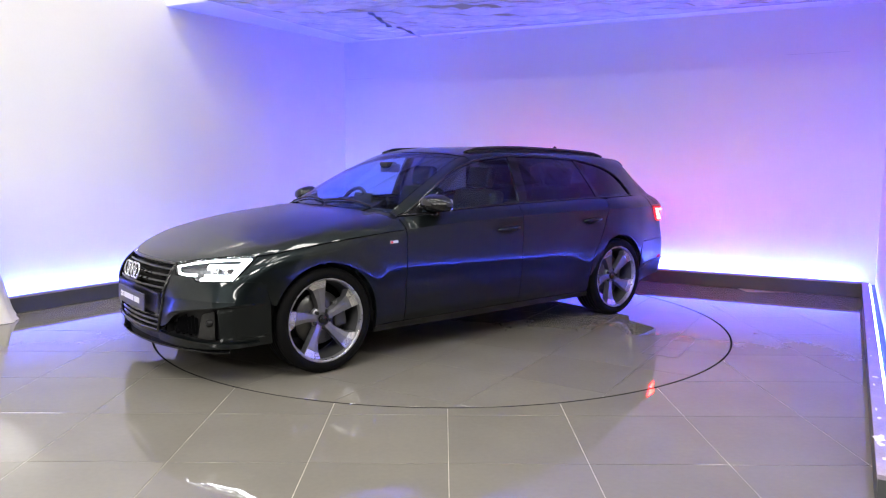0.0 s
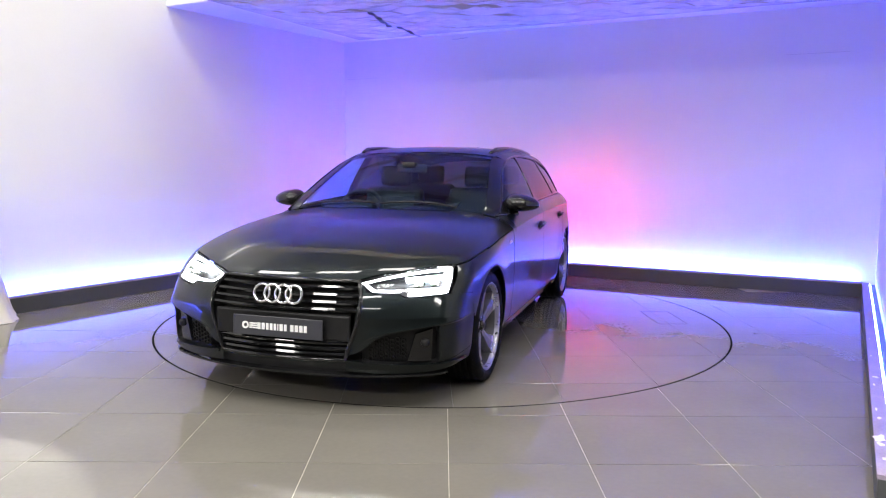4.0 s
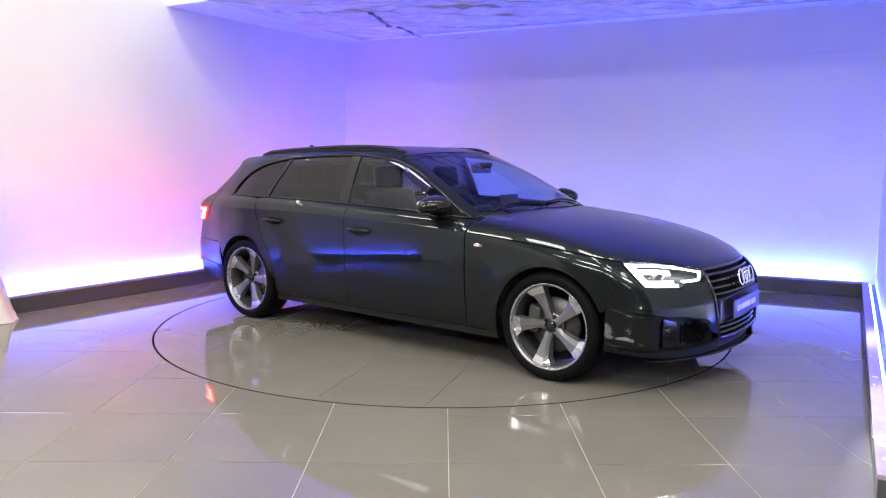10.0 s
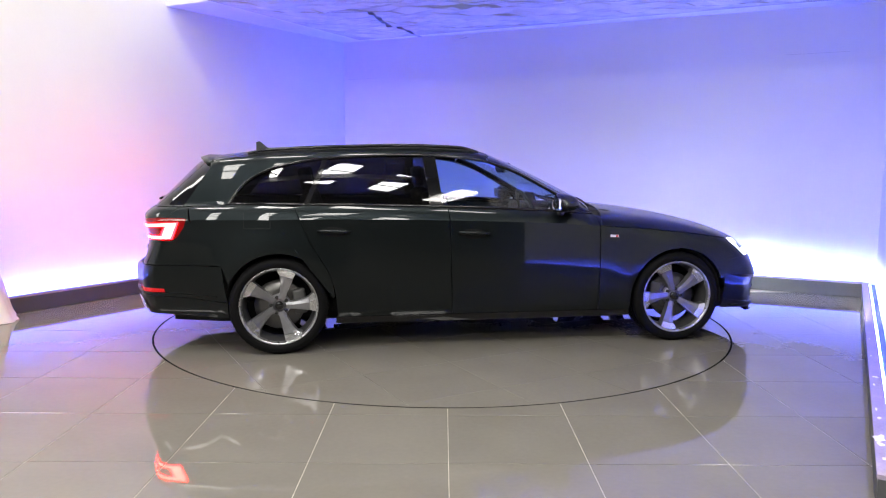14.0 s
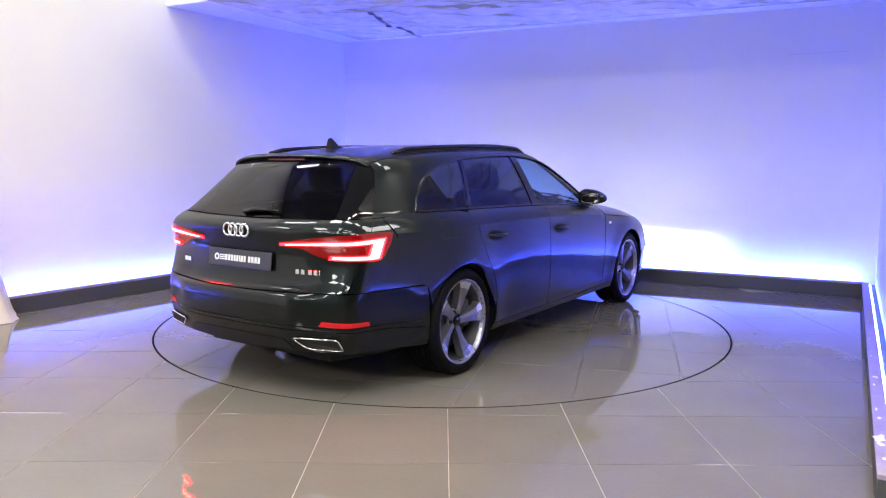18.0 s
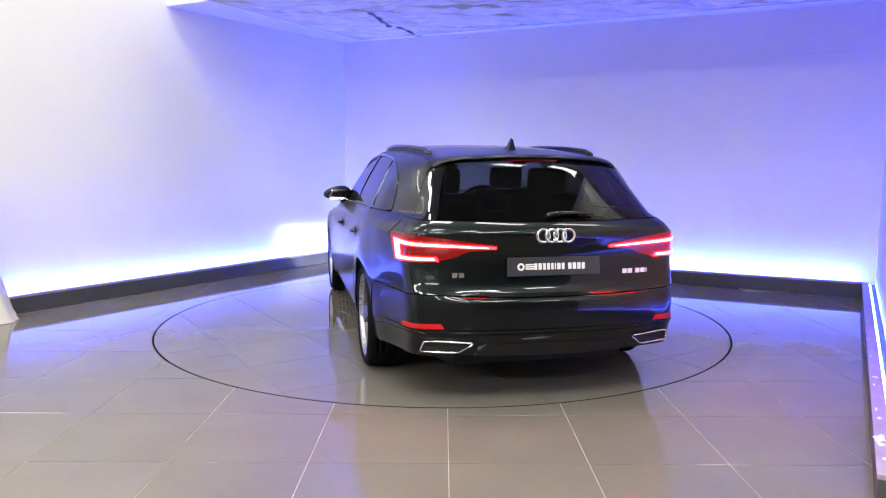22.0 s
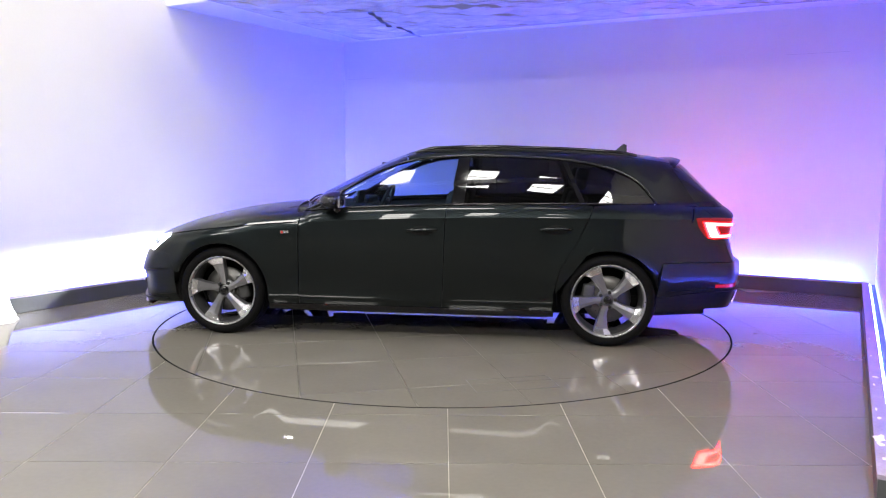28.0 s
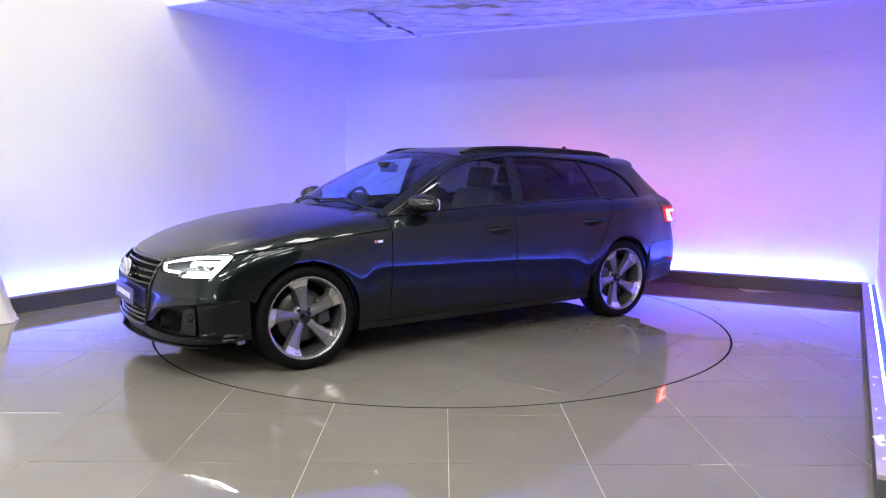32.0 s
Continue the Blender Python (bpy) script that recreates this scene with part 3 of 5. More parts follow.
# rear quarter: under the side glass and round the arch
low = [(-1.180, 0.712)] + [(-1.08, 0.548), (-1.042, 0.40)] + arc(-1.41, WZ, AR, 8, 155, 30) + [(-1.74, 0.50), (-1.78, 0.597), (-1.9, 0.605)]
QEP = onto("stern", np.array([47.0]), np.array([0.981]))[0]
QE = (float(QEP[0]), 0.981)
upp = [(-1.300, bz(-1.295) - 0.01)] + [(-1.38, bz(-1.38)), (-1.45, bz(-1.45)), (-1.55, bz(-1.55)), (-1.7, bz(-1.7)), (-1.80, 0.996), (-1.92, 0.990), QE]
qe = [(-1.9 + (QE[0] + 1.9) * k, 0.605 + (QE[1] - 0.605) * k) for k in (0, 0.35, 0.7, 1.0)]
qp = onto("side", np.array([q[0] for q in qe]), np.array([q[1] for q in qe]))
qm = (fz(-2.05) - 0.605) / (QE[1] - 0.605)
mid = [(x, fz(x)) for x in (-1.268, -1.35, -1.45, -1.6, -1.75, -1.9)] + [(-1.9 + (QE[0] + 1.9) * qm, fz(-2.05))]
quarter = join(sheet(ruled("side", low, mid, 80, 28)), sheet(ruled("side", mid, upp, 80, 8)))
corner = sheet(ruled("stern", [(37.4, 0.604), (40.6, 0.79), (43.0, 0.905), (44.5, 0.982)], [(math.degrees(math.atan2(q[1], RZ - q[0])), q[2]) for q in qp], 24, 14))
QUARTER = pair("rear_quarter", join(quarter, corner), M_PAINT)
# sills
low = [(1.055, 0.200), (0.2, 0.195), (-1.035, 0.200)]
upp = [(1.045, SILL - 0.004), (0.2, SILL - 0.004), (-1.03, SILL - 0.004)]
pair("sill", sheet(ruled("side", low, upp, 40, 8), lift=0.001), M_BLACK, "gloss black side skirt")

# bonnet: from shut line to shut line, over the nose
def over_angle(x, z):
    p = onto("side", np.array([x]), np.array([z]))[0]
    return math.degrees(math.atan2(p[1], p[2] - 0.62))


def bonnet_front(y):
    return 2.190 - 0.26 * abs(y) ** 1.8


TOPC = [(22.4, 0.678), (28, 0.698), (36, 0.717), (44, 0.733), (52.6, 0.742)]
nu, nv = 64, 61
lipy = np.linspace(0, 0.385, 14)
fp = list(onto("front", lipy, 0.686 + 0.0 * lipy))
tc = curve_through(TOPC, 30)
fp += list(onto("nose", tc[:, 0], tc[:, 1] + 0.006))
fp += list(onto("side", np.array([1.84]), np.array([fz(1.84) + 0.004])))
fp = curve_through(np.array(fp), 31)
gx = np.zeros((nu, nv))
ga = np.zeros((nu, nv))
for j in range(31):
    w = j / 30
    x1, y1, z1 = fp[j]
    a1 = math.degrees(math.atan2(y1, z1 - 0.30))
    t = np.linspace(0, 1, nu)
    x0 = 0.965 - 0.145 * w ** 2.2
    xs = x0 + (x1 - x0) * t
    ep = onto("side", xs, CREASE(xs) + 0.004)
    ed = np.degrees(np.arctan2(ep[:, 1], ep[:, 2] - 0.30)) * w
    aa = ed + (a1 - ed[-1]) * t ** 2.5
    gx[:, 30 + j], ga[:, 30 + j] = xs, aa
    gx[:, 30 - j], ga[:, 30 - j] = xs, -aa
bon = onto("hood", gx, ga)
panel("bonnet", sheet(bon), M_PAINT)

# wing corner under the bonnet's rear edge
pair("wing_corner", sheet(ruled("side", [(0.8145, fz(0.8145) + 0.002), (0.92, fz(0.92) + 0.002)], [(0.8095, 0.918), (0.86, 0.910)], 8, 8), lift=-0.003), M_PAINT)
# roof and windscreen
def over_grid(x0f, x1f, a0, a1, nu, nv):
    g = np.zeros((nu, nv, 2))
    for j in range(nv):
        w = a0 + (a1 - a0) * j / (nv - 1)
        g[:, j, 0] = np.linspace(x0f(w), x1f(w), nu)
        g[:, j, 1] = w
    return onto("over", g[..., 0], g[..., 1])


ROOF_A = 39.5
ws_top = lambda w: 0.115 - 0.055 * (w / 39.5) ** 2
panel("roof", sheet(over_grid(lambda w: -1.90, ws_top, -ROOF_A, ROOF_A, 60, 33)), M_PAINT)
ws_bot = lambda w: 1.000 - 0.170 * (w / 55.0) ** 2
nu, nv = 30, 33
g = np.zeros((nu, nv, 2))
for j in range(nv):
    w = -1 + 2 * j / (nv - 1)
    t = np.linspace(0, 1, nu)
    g[:, j, 0] = ws_top(w * ROOF_A) + 0.012 + (ws_bot(w * 60) - ws_top(w * ROOF_A) - 0.012) * t
    g[:, j, 1] = w * (38.7 + (64.5 - 38.7) * t ** 1.25)
WS = onto("over", g[..., 0], g[..., 1])
panel("windscreen", sheet(WS, thick=0.006), M_GLASS, "clear raked windscreen")

# side glass, pillars and roof frame
DLO = spline([(-1.74, 0.996), (-1.705, 1.050), (-1.578, 1.178), (-1.332, 1.270), (-1.008, 1.315), (-0.448, 1.335), (-0.05, 1.306), (0.187, 1.242), (0.466, 1.100), (0.765, 0.935), (0.80, 0.925)])
dz = lambda x: float(DLO(x))
gb = lambda x: float(BELT(x)) + 0.006


def side_window(name, xs_low, xs_top, mat, label):
    low = [(x, gb(x)) for x in np.linspace(*xs_low, 7)]
    upp = [(x, dz(x) - 0.004) for x in np.linspace(*xs_top, 9)]
    return pair(name, sheet(ruled("side", low, upp, 30, 16), thick=0.005, lift=-0.006), mat, label)


side_window("front_door_glass", (0.62, -0.300), (0.56, -0.335), M_GLASS, "clear front side window")
side_window("rear_door_glass", (-0.385, -1.205), (-0.415, -1.075), M_TINT, "dark privacy glass")
side_window("rear_quarter_glass", (-1.235, -1.722), (-1.105, -1.700), M_TINT, "dark privacy glass")
# quarter trim by the door mirror
low = [(x, gb(x)) for x in (0.625, 0.70, 0.775)]
upp = [(x, dz(x) - 0.004) for x in (0.565, 0.67, 0.779)]
pair("mirror_triangle", sheet(ruled("side", low, upp, 12, 8), thick=0.01, lift=-0.002), M_BLACK, "gloss black corner trim")
low = [(-0.297, gb(-0.3)), (-0.388, gb(-0.38))]
upp = [(-0.332, dz(-0.33) - 0.002), (-0.418, dz(-0.41) - 0.002)]
pair("b_pillar", sheet(ruled("side", low, upp, 8, 20), thick=0.02, lift=-0.001), M_BLACK, "gloss black pillar trim")
low = [(-1.203, gb(-1.2)), (-1.238, gb(-1.23))]
upp = [(-1.073, dz(-1.07) - 0.002), (-1.107, dz(-1.1) - 0.002)]
pair("c_divider", sheet(ruled("side", low, upp, 5, 14), thick=0.02, lift=-0.001), M_BLACK, "gloss black window divider")
# gloss black window surround
ring_x = np.concatenate([np.linspace(0.785, -1.735, 46)])
top_pts = onto("side", ring_x, np.array([dz(x) for x in ring_x]))
bot_x = np.linspace(-1.735, 0.785, 40)
bot_pts = onto("side", bot_x, np.array([gb(x) - 0.006 for x in bot_x]))
loop = [tuple(p) for p in top_pts] + [tuple(p) for p in bot_pts[1:-1]]
pair("window_surround", tube(loop, 0.009, 8, True), M_BLACK, "gloss black window trim")
# roof frame above the windows, in body colour
nu, nv = 60, 12
g = np.zeros((nu, nv, 2))
TAILEDGE = onto("stern", np.array([44.5, 45.2, 46.0]), np.array([0.985, 1.12, 1.24]))
zl = spline([(float(TAILEDGE[2, 0]), 1.240), (-1.332, 1.270), (-1.2, 1.293)])
for i, x in enumerate(np.linspace(float(TAILEDGE[2, 0]), 0.045, nu)):
    z = float(zl(x)) if x < -1.332 else dz(x)
    g[i, :, 0] = x
    g[i, :, 1] = np.linspace(over_angle(x, z), ROOF_A + 0.3, nv)
pair("roof_frame", sheet(onto("over", g[..., 0], g[..., 1])), M_PAINT)
# windscreen pillar
xs = np.linspace(0.045, 0.80, 24)
lo = [(x, over_angle(x, dz(x))) for x in xs]
tt = np.linspace(0, 1, 24)
up = [(ws_top(ROOF_A) + 0.012 + (ws_bot(60) - ws_top(ROOF_A) - 0.012) * t, 39.1 + 25.9 * t ** 1.25) for t in tt]
pair("windscreen_pillar", sheet(ruled("over", lo, up, 30, 8)), M_PAINT)
# rear pillar and the hinged tailgate
lo = [(-1.745, 1.0), (-1.705, 1.055), (-1.578, 1.182), (-1.332, 1.274)]
up = [(float(TAILEDGE[k, 0]), float(TAILEDGE[k, 2])) for k in range(3)]
pair("rear_pillar", sheet(ruled("side", lo, up, 24, 16)), M_PAINT)
pair("tailgate_side", sheet(ruled("stern", [(33.5, 0.985), (35.6, 1.15), (39.4, 1.295)], [(44.3, 0.985), (45.0, 1.12), (46.0, 1.24)], 20, 8), lift=-0.001), M_BLACK, "gloss black window flank")
GATE = panel("tailgate", sheet(ruled("stern", [(-37, 0.604), (0, 0.590), (37, 0.604)], [(-44.3, 0.982), (0, 0.972), (44.3, 0.982)], 70, 34)), M_PAINT)
panel("rear_window", sheet(ruled("stern", [(-33.3, 0.985), (0, 0.978), (33.3, 0.985)], [(-39.2, 1.295), (0, 1.30), (39.2, 1.295)], 40, 18), thick=0.006), M_TINT, "dark privacy rear window")
# spoiler over the rear window
sp = []
for k in range(33):
    a = -40.5 + 81 * k / 32
    p = onto("over", np.array([-1.86]), np.array([a]))[0]
    sp.append(p)
sp = np.array(sp)
nu = 33
prof = [(0.0, 0.002), (-0.07, 0.006), (-0.125, -0.010), (-0.126, -0.017), (-0.06, -0.022), (0.0, -0.026)]
v, f = [], []
for k in range(nu):
    w = 1 - 0.60 * abs(-1 + 2 * k / (nu - 1)) ** 4
    for dx, dzz in prof:
        v.append((sp[k][0] + dx * w + 0.02 * abs(-1 + 2 * k / (nu - 1)) ** 2, sp[k][1] * (1.0 + 0.0 * dx), sp[k][2] + dzz))
n = len(prof)
for k in range(nu - 1):
    for q in range(n - 1):
        f.append((k * n + q, (k + 1) * n + q, (k + 1) * n + q + 1, k * n + q + 1))
f += [tuple(range(n)), tuple(range((nu - 1) * n + n - 1, (nu - 1) * n - 1, -1))]
SPOILER = panel("roof_spoiler", (v, f), M_PAINT, "body-coloured roof edge spoiler")
bm = box_bm(0.012, 0.30, 0.012, 0.003, 1, at=(-1.975, 0, 1.298))
part("brake_light", bm, M_REDLENS, SPOILER, "red high-level brake light")

# rear quarter glass below: lamps
lo = [(16.6, 0.836), (24, 0.824), (28.5, 0.790), (34, 0.770), (40, 0.766), (45.6, 0.768), (48.8, 0.850)]
up = [(16.6, 0.854), (25, 0.878), (33, 0.900), (40, 0.910), (46, 0.911), (48.5, 0.910), (49.6, 0.906)]
TLAMP = pair("tail_lamp", sheet(ruled("stern", lo, up, 36, 12), lift=0.004), M_LAMPRED, "lit red tail lamp")


def glow(name, lo, up, nu, nv, lift, mat, parents, kind="stern", label=""):
    return pair(name, sheet(ruled(kind, lo, up, nu, nv), lift=lift, rim=False), mat, label, parents)


glow("light_bar", [(17.0, 0.838), (30, 0.846), (46.5, 0.856)], [(17.0, 0.851), (30, 0.868), (47.3, 0.886)], 30, 4, 0.0075, M_TAIL, TLAMP, label="glowing red light bar")
glow("light_bar", [(41.6, 0.776), (43.0, 0.858)], [(45.6, 0.774), (47.3, 0.882)], 8, 6, 0.0080, M_TAIL, TLAMP)
glow("light_bar", [(32.0, 0.772), (38, 0.771), (45.4, 0.772)], [(32.6, 0.795), (38, 0.797), (45.4, 0.799)], 16, 4, 0.0085, M_TAIL, TLAMP)
glow("light_core", [(19, 0.842), (32, 0.852), (46.2, 0.861)], [(19, 0.848), (32, 0.864), (46.6, 0.880)], 24, 3, 0.0095, M_TAILCORE, TLAMP)
glow("light_core", [(42.4, 0.782), (43.6, 0.860)], [(45.0, 0.780), (46.6, 0.876)], 8, 4, 0.0098, M_TAILCORE, TLAMP)
glow("light_core", [(33, 0.777), (44.6, 0.777)], [(33.4, 0.791), (44.8, 0.793)], 16, 3, 0.0100, M_TAILCORE, TLAMP)

# rear bumper
panel("rear_bumper", sheet(ruled("stern", [(-63.5, 0.36), (-40, 0.395), (0, 0.40), (40, 0.395), (63.5, 0.36)], [(-62, 0.597), (-45, 0.600), (0, 0.586), (45, 0.600), (62, 0.597)], 90, 16)), M_PAINT)
RB = panel("rear_bumper_apron", sheet(ruled("stern", [(-63.5, 0.250), (-40, 0.272), (0, 0.285), (40, 0.272), (63.5, 0.250)], [(-63.5, 0.356), (-40, 0.391), (0, 0.396), (40, 0.391), (63.5, 0.356)], 90, 12)), M_PAINT, "lower bumper apron")
panel("diffuser", sheet(ruled("stern", [(-22, 0.282), (0, 0.272), (22, 0.282)], [(-19, 0.340), (0, 0.345), (19, 0.340)], 30, 8), lift=0.005), M_SATIN, "satin black diffuser")
panel("bumper_crease", sheet(ruled("stern", [(-60, 0.392), (-40, 0.404), (0, 0.410), (40, 0.404), (60, 0.392)], [(-60, 0.400), (-40, 0.416), (0, 0.422), (40, 0.416), (60, 0.400)], 70, 4), lift=0.010), M_PAINT)
pair("bumper_reflector", sheet(ruled("stern", [(29.5, 0.426), (42.5, 0.420)], [(30.5, 0.453), (42.3, 0.444)], 18, 4), lift=0.004), M_REFLECTOR, "thin red reflector with a faint added glow")
# exhaust trims: bright trapezoid rims round flat black sheets standing for shaded openings
for s in (1, -1):
    ya, yb = (23.5, 35.0)
    ed = [(ya + 3.0, 0.300), (yb + 1.0, 0.302), (yb - 0.5, 0.362), (ya - 1.4, 0.358)]
    dense = []
    for i in range(4):
        p, q = np.array(ed[i]), np.array(ed[(i + 1) % 4])
        for t in np.linspace(0.08, 0.92, 8):
            dense.append(p + (q - p) * t)
    dense = np.array(dense)
    pts = onto("stern", dense[:, 0], dense[:, 1])
    nr = normals(pts)
    loop = pts + nr * 0.012
    loop[:, 1] *= s
    ex = piece("exhaust_trim", mesh("exhaust_trim", *tube([tuple(p) for p in loop], 0.0045, 8, True), M_CHROME, True), CAR, "bright metal exhaust trim")
    inner = pts + nr * 0.009
    inner[:, 1] *= s
    piece("opening_shade", mesh("opening_shade", [tuple(p) for p in inner], [tuple(range(len(inner))) if s > 0 else tuple(range(len(inner) - 1, -1, -1))], M_DARK), ex, "flat black sheet for the shade inside the exhaust")


# front bumper
def ang(y, z):
    p = onto("front", np.array([y]), np.array([z]))[0]
    return math.degrees(math.atan2(p[1], p[0] - FZ))


grille_y = spline([(0.20, 0.330), (0.28, 0.352), (0.565, 0.432), (0.69, 0.388), (0.72, 0.37)])
gy = lambda z, m=0.014: float(grille_y(z)) + m
NA = 57.5
lo = [(ang(gy(0.31), 0.31), 0.31), (ang(0.44, 0.335), 0.335), (ang(0.53, 0.402), 0.402), (ang(0.66, 0.437), 0.437), (ang(0.79, 0.457), 0.457), (NA, 0.475)]
up = [(ang(gy(0.672), 0.672), 0.672), (25.6, 0.626), (29.5, 0.622), (33.0, 0.620), (35.4, 0.600), (40, 0.601), (47.5, 0.6125), (53, 0.6045), (56.5, 0.5935)]
cheek = sheet(ruled("nose", lo, up, 64, 60), rim=False)
lo = [(ang(gy(0.25), 0.25), 0.226), (ang(0.55, 0.22), 0.214), (ang(0.78, 0.22), 0.220), (NA, 0.235)]
up = [(ang(gy(0.28), 0.28), 0.286), (ang(0.55, 0.262), 0.262), (ang(0.79, 0.264), 0.264), (NA, 0.30)]
chin = sheet(ruled("nose", lo, up, 40, 6), rim=False)
lo = [(ang(0.800, 0.265), 0.267), (NA, 0.302)]
up = [(ang(0.806, 0.455), 0.459), (NA, 0.4765)]
flank = sheet(ruled("nose", lo, up, 12, 14), rim=False)
BUMP = pair("front_bumper", join(cheek, chin, flank), M_PAINT)
panel("centre_lip", sheet(ruled("nose", [(-21, 0.270), (0, 0.268), (21, 0.270)], [(-21, 0.285), (0, 0.283), (21, 0.285)], 40, 5), lift=0.006), M_PAINT, "body-coloured lip under the grille")
panel("lower_intake", sheet(ruled("nose", [(-28, 0.205), (0, 0.200), (28, 0.205)], [(-22, 0.272), (0, 0.270), (22, 0.272)], 30, 5), lift=-0.03), M_SATIN, "black lower air intake")
panel("front_splitter", sheet(ruled("nose", [(-46, 0.203), (-30, 0.200), (0, 0.203), (30, 0.200), (46, 0.203)], [(-46, 0.211), (-30, 0.210), (0, 0.214), (30, 0.210), (46, 0.211)], 80, 4), lift=0.014, thick=0.07), M_BLACK, "gloss black front splitter blade")
pair("bumper_lip", sheet(ruled("nose", [(20.5, 0.266), (27, 0.256), (36, 0.246), (46, 0.243), (54, 0.246)], [(20.5, 0.284), (27, 0.272), (36, 0.261), (46, 0.259), (54, 0.258)], 50, 5), lift=0.013, thick=0.03), M_PAINT, "raised lip under the side intake")
# side intakes: recessed dark mesh with a lamp pod
lo = [(ang(0.44, 0.28), 0.28), (ang(0.60, 0.262), 0.256), (ang(0.81, 0.264), 0.262)]
up = [(ang(0.44, 0.335), 0.337), (ang(0.53, 0.402), 0.408), (ang(0.66, 0.437), 0.442), (ang(0.81, 0.460), 0.466)]
fr = [(ang(0.445, 0.284), 0.284), (ang(0.445, 0.335), 0.334), (ang(0.53, 0.402), 0.403), (ang(0.66, 0.437), 0.438), (ang(0.795, 0.457), 0.458), (ang(0.803, 0.36), 0.36), (ang(0.795, 0.266), 0.268), (ang(0.62, 0.262), 0.262), (ang(0.50, 0.268), 0.270)]
frc = curve_through(fr + [fr[0]], 60)[:-1]
frp = onto("nose", frc[:, 0], frc[:, 1])
INT = pair("side_intake", sheet(ruled("nose", lo, up, 20, 10), lift=-0.045), M_SATIN, "dark honeycomb air intake")
lo = [(ang(0.66, 0.28), 0.272), (ang(0.77, 0.27), 0.268)]
up = [(ang(0.70, 0.41), 0.415), (ang(0.78, 0.44), 0.440)]
wv = []
for p, q in zip(frp, normals(frp)):
    wv += [tuple(p + q * 0.001), tuple(p - q * 0.046)]
wn = len(frp)
pair("intake_wall", (wv, [(2 * i, 2 * i + 1, 2 * ((i + 1) % wn) + 1, 2 * ((i + 1) % wn)) for i in range(wn)]), M_SATIN, "black intake wall", INT, smooth=False)
pair("intake_blade", sheet(ruled("nose", lo, up, 8, 10), lift=-0.018, thick=0.04), M_BLACK, "gloss black blade", INT)
pod = onto("nose", np.array([ang(0.735, 0.37)]), np.array([0.37]))[0]
for s, par in ((1, INT[0]), (-1, INT[1])):
    v, f = revolve([(0.0, 0.0), (0.018, 0.0), (0.022, -0.006), (0.022, -0.03)], "x", 16)
    piece("parking_sensor", mesh("parking_sensor", v, f, M_SATIN, True), par, "round sensor", pose(pod[0] - 0.004, s * pod[1], pod[2]))
hexm = []
for iy in range(7):
    for iz in range(5):
        y, z = 0.475 + 0.026 * iy, 0.290 + 0.022 * iz + (0.011 if iy % 2 else 0)
        if z < 0.325 + 0.85 * (y - 0.44):
            p = onto("nose", np.array([ang(y, z)]), np.array([z]))[0]
            hexm.append(moved(revolve([(0.013, 0), (0.013, -0.012), (0.010, -0.012), (0.010, 0)], "x", 6, True), Matrix.Translation((p[0] - 0.032, p[1], p[2]))))
for hc in pair("honeycomb", join(*hexm), M_BLACK, "", INT, smooth=False):
    tagged(hc, kind="stuff")

# grille
bk = sheet(ruled("front", [(-0.35, 0.268), (0, 0.264), (0.35, 0.268)], [(-0.41, 0.70), (0, 0.70), (0.41, 0.70)], 24, 10), lift=-0.05)
GRILLE = panel("radiator_grille", bk, M_DARK, "black single-frame grille with horizontal bars")
edge = []
for z in np.linspace(0.676, 0.284, 24):
    edge.append((gy(z, 0.004), z))
ring = edge + [(y, 0.284) for y in np.linspace(0.34, -0.34, 18)[1:-1]] + [(-y, z) for y, z in edge[::-1]] + [(y, 0.677) for y in np.linspace(-0.38, 0.38, 18)[1:-1]]
ring = np.array(ring)
rp = onto("front", ring[:, 0], ring[:, 1])
panel("grille_frame", tube([tuple(p) for p in rp], 0.011, 8, True), M_BLACK, "gloss black grille frame", GRILLE)
for k, z in enumerate((0.645, 0.610, 0.575, 0.540, 0.372, 0.340, 0.309)):
    ys = np.linspace(-gy(z, 0.0), gy(z, 0.0), 22)
    p = onto("front", ys, np.full(22, z))
    pr = [(0.0, 0.010), (0.006, 0.0), (0.0, -0.010), (-0.03, -0.008), (-0.03, 0.008)]
    v, f = [], []
    for q in p:
        for a, b in pr:
            v.append((q[0] - 0.010 + a, q[1], q[2] + b))
    for i in range(21):
        for j in range(5):
            f.append((i * 5 + j, i * 5 + (j + 1) % 5, (i + 1) * 5 + (j + 1) % 5, (i + 1) * 5 + j))
    panel("grille_bar", (v, f), M_BLACK, "", GRILLE, smooth=False)
bm = box_bm(0.02, 0.78, 0.135, 0.012, 2, at=(2.235, 0, 0.448))
part("plate_holder", bm, M_SATIN, GRILLE)


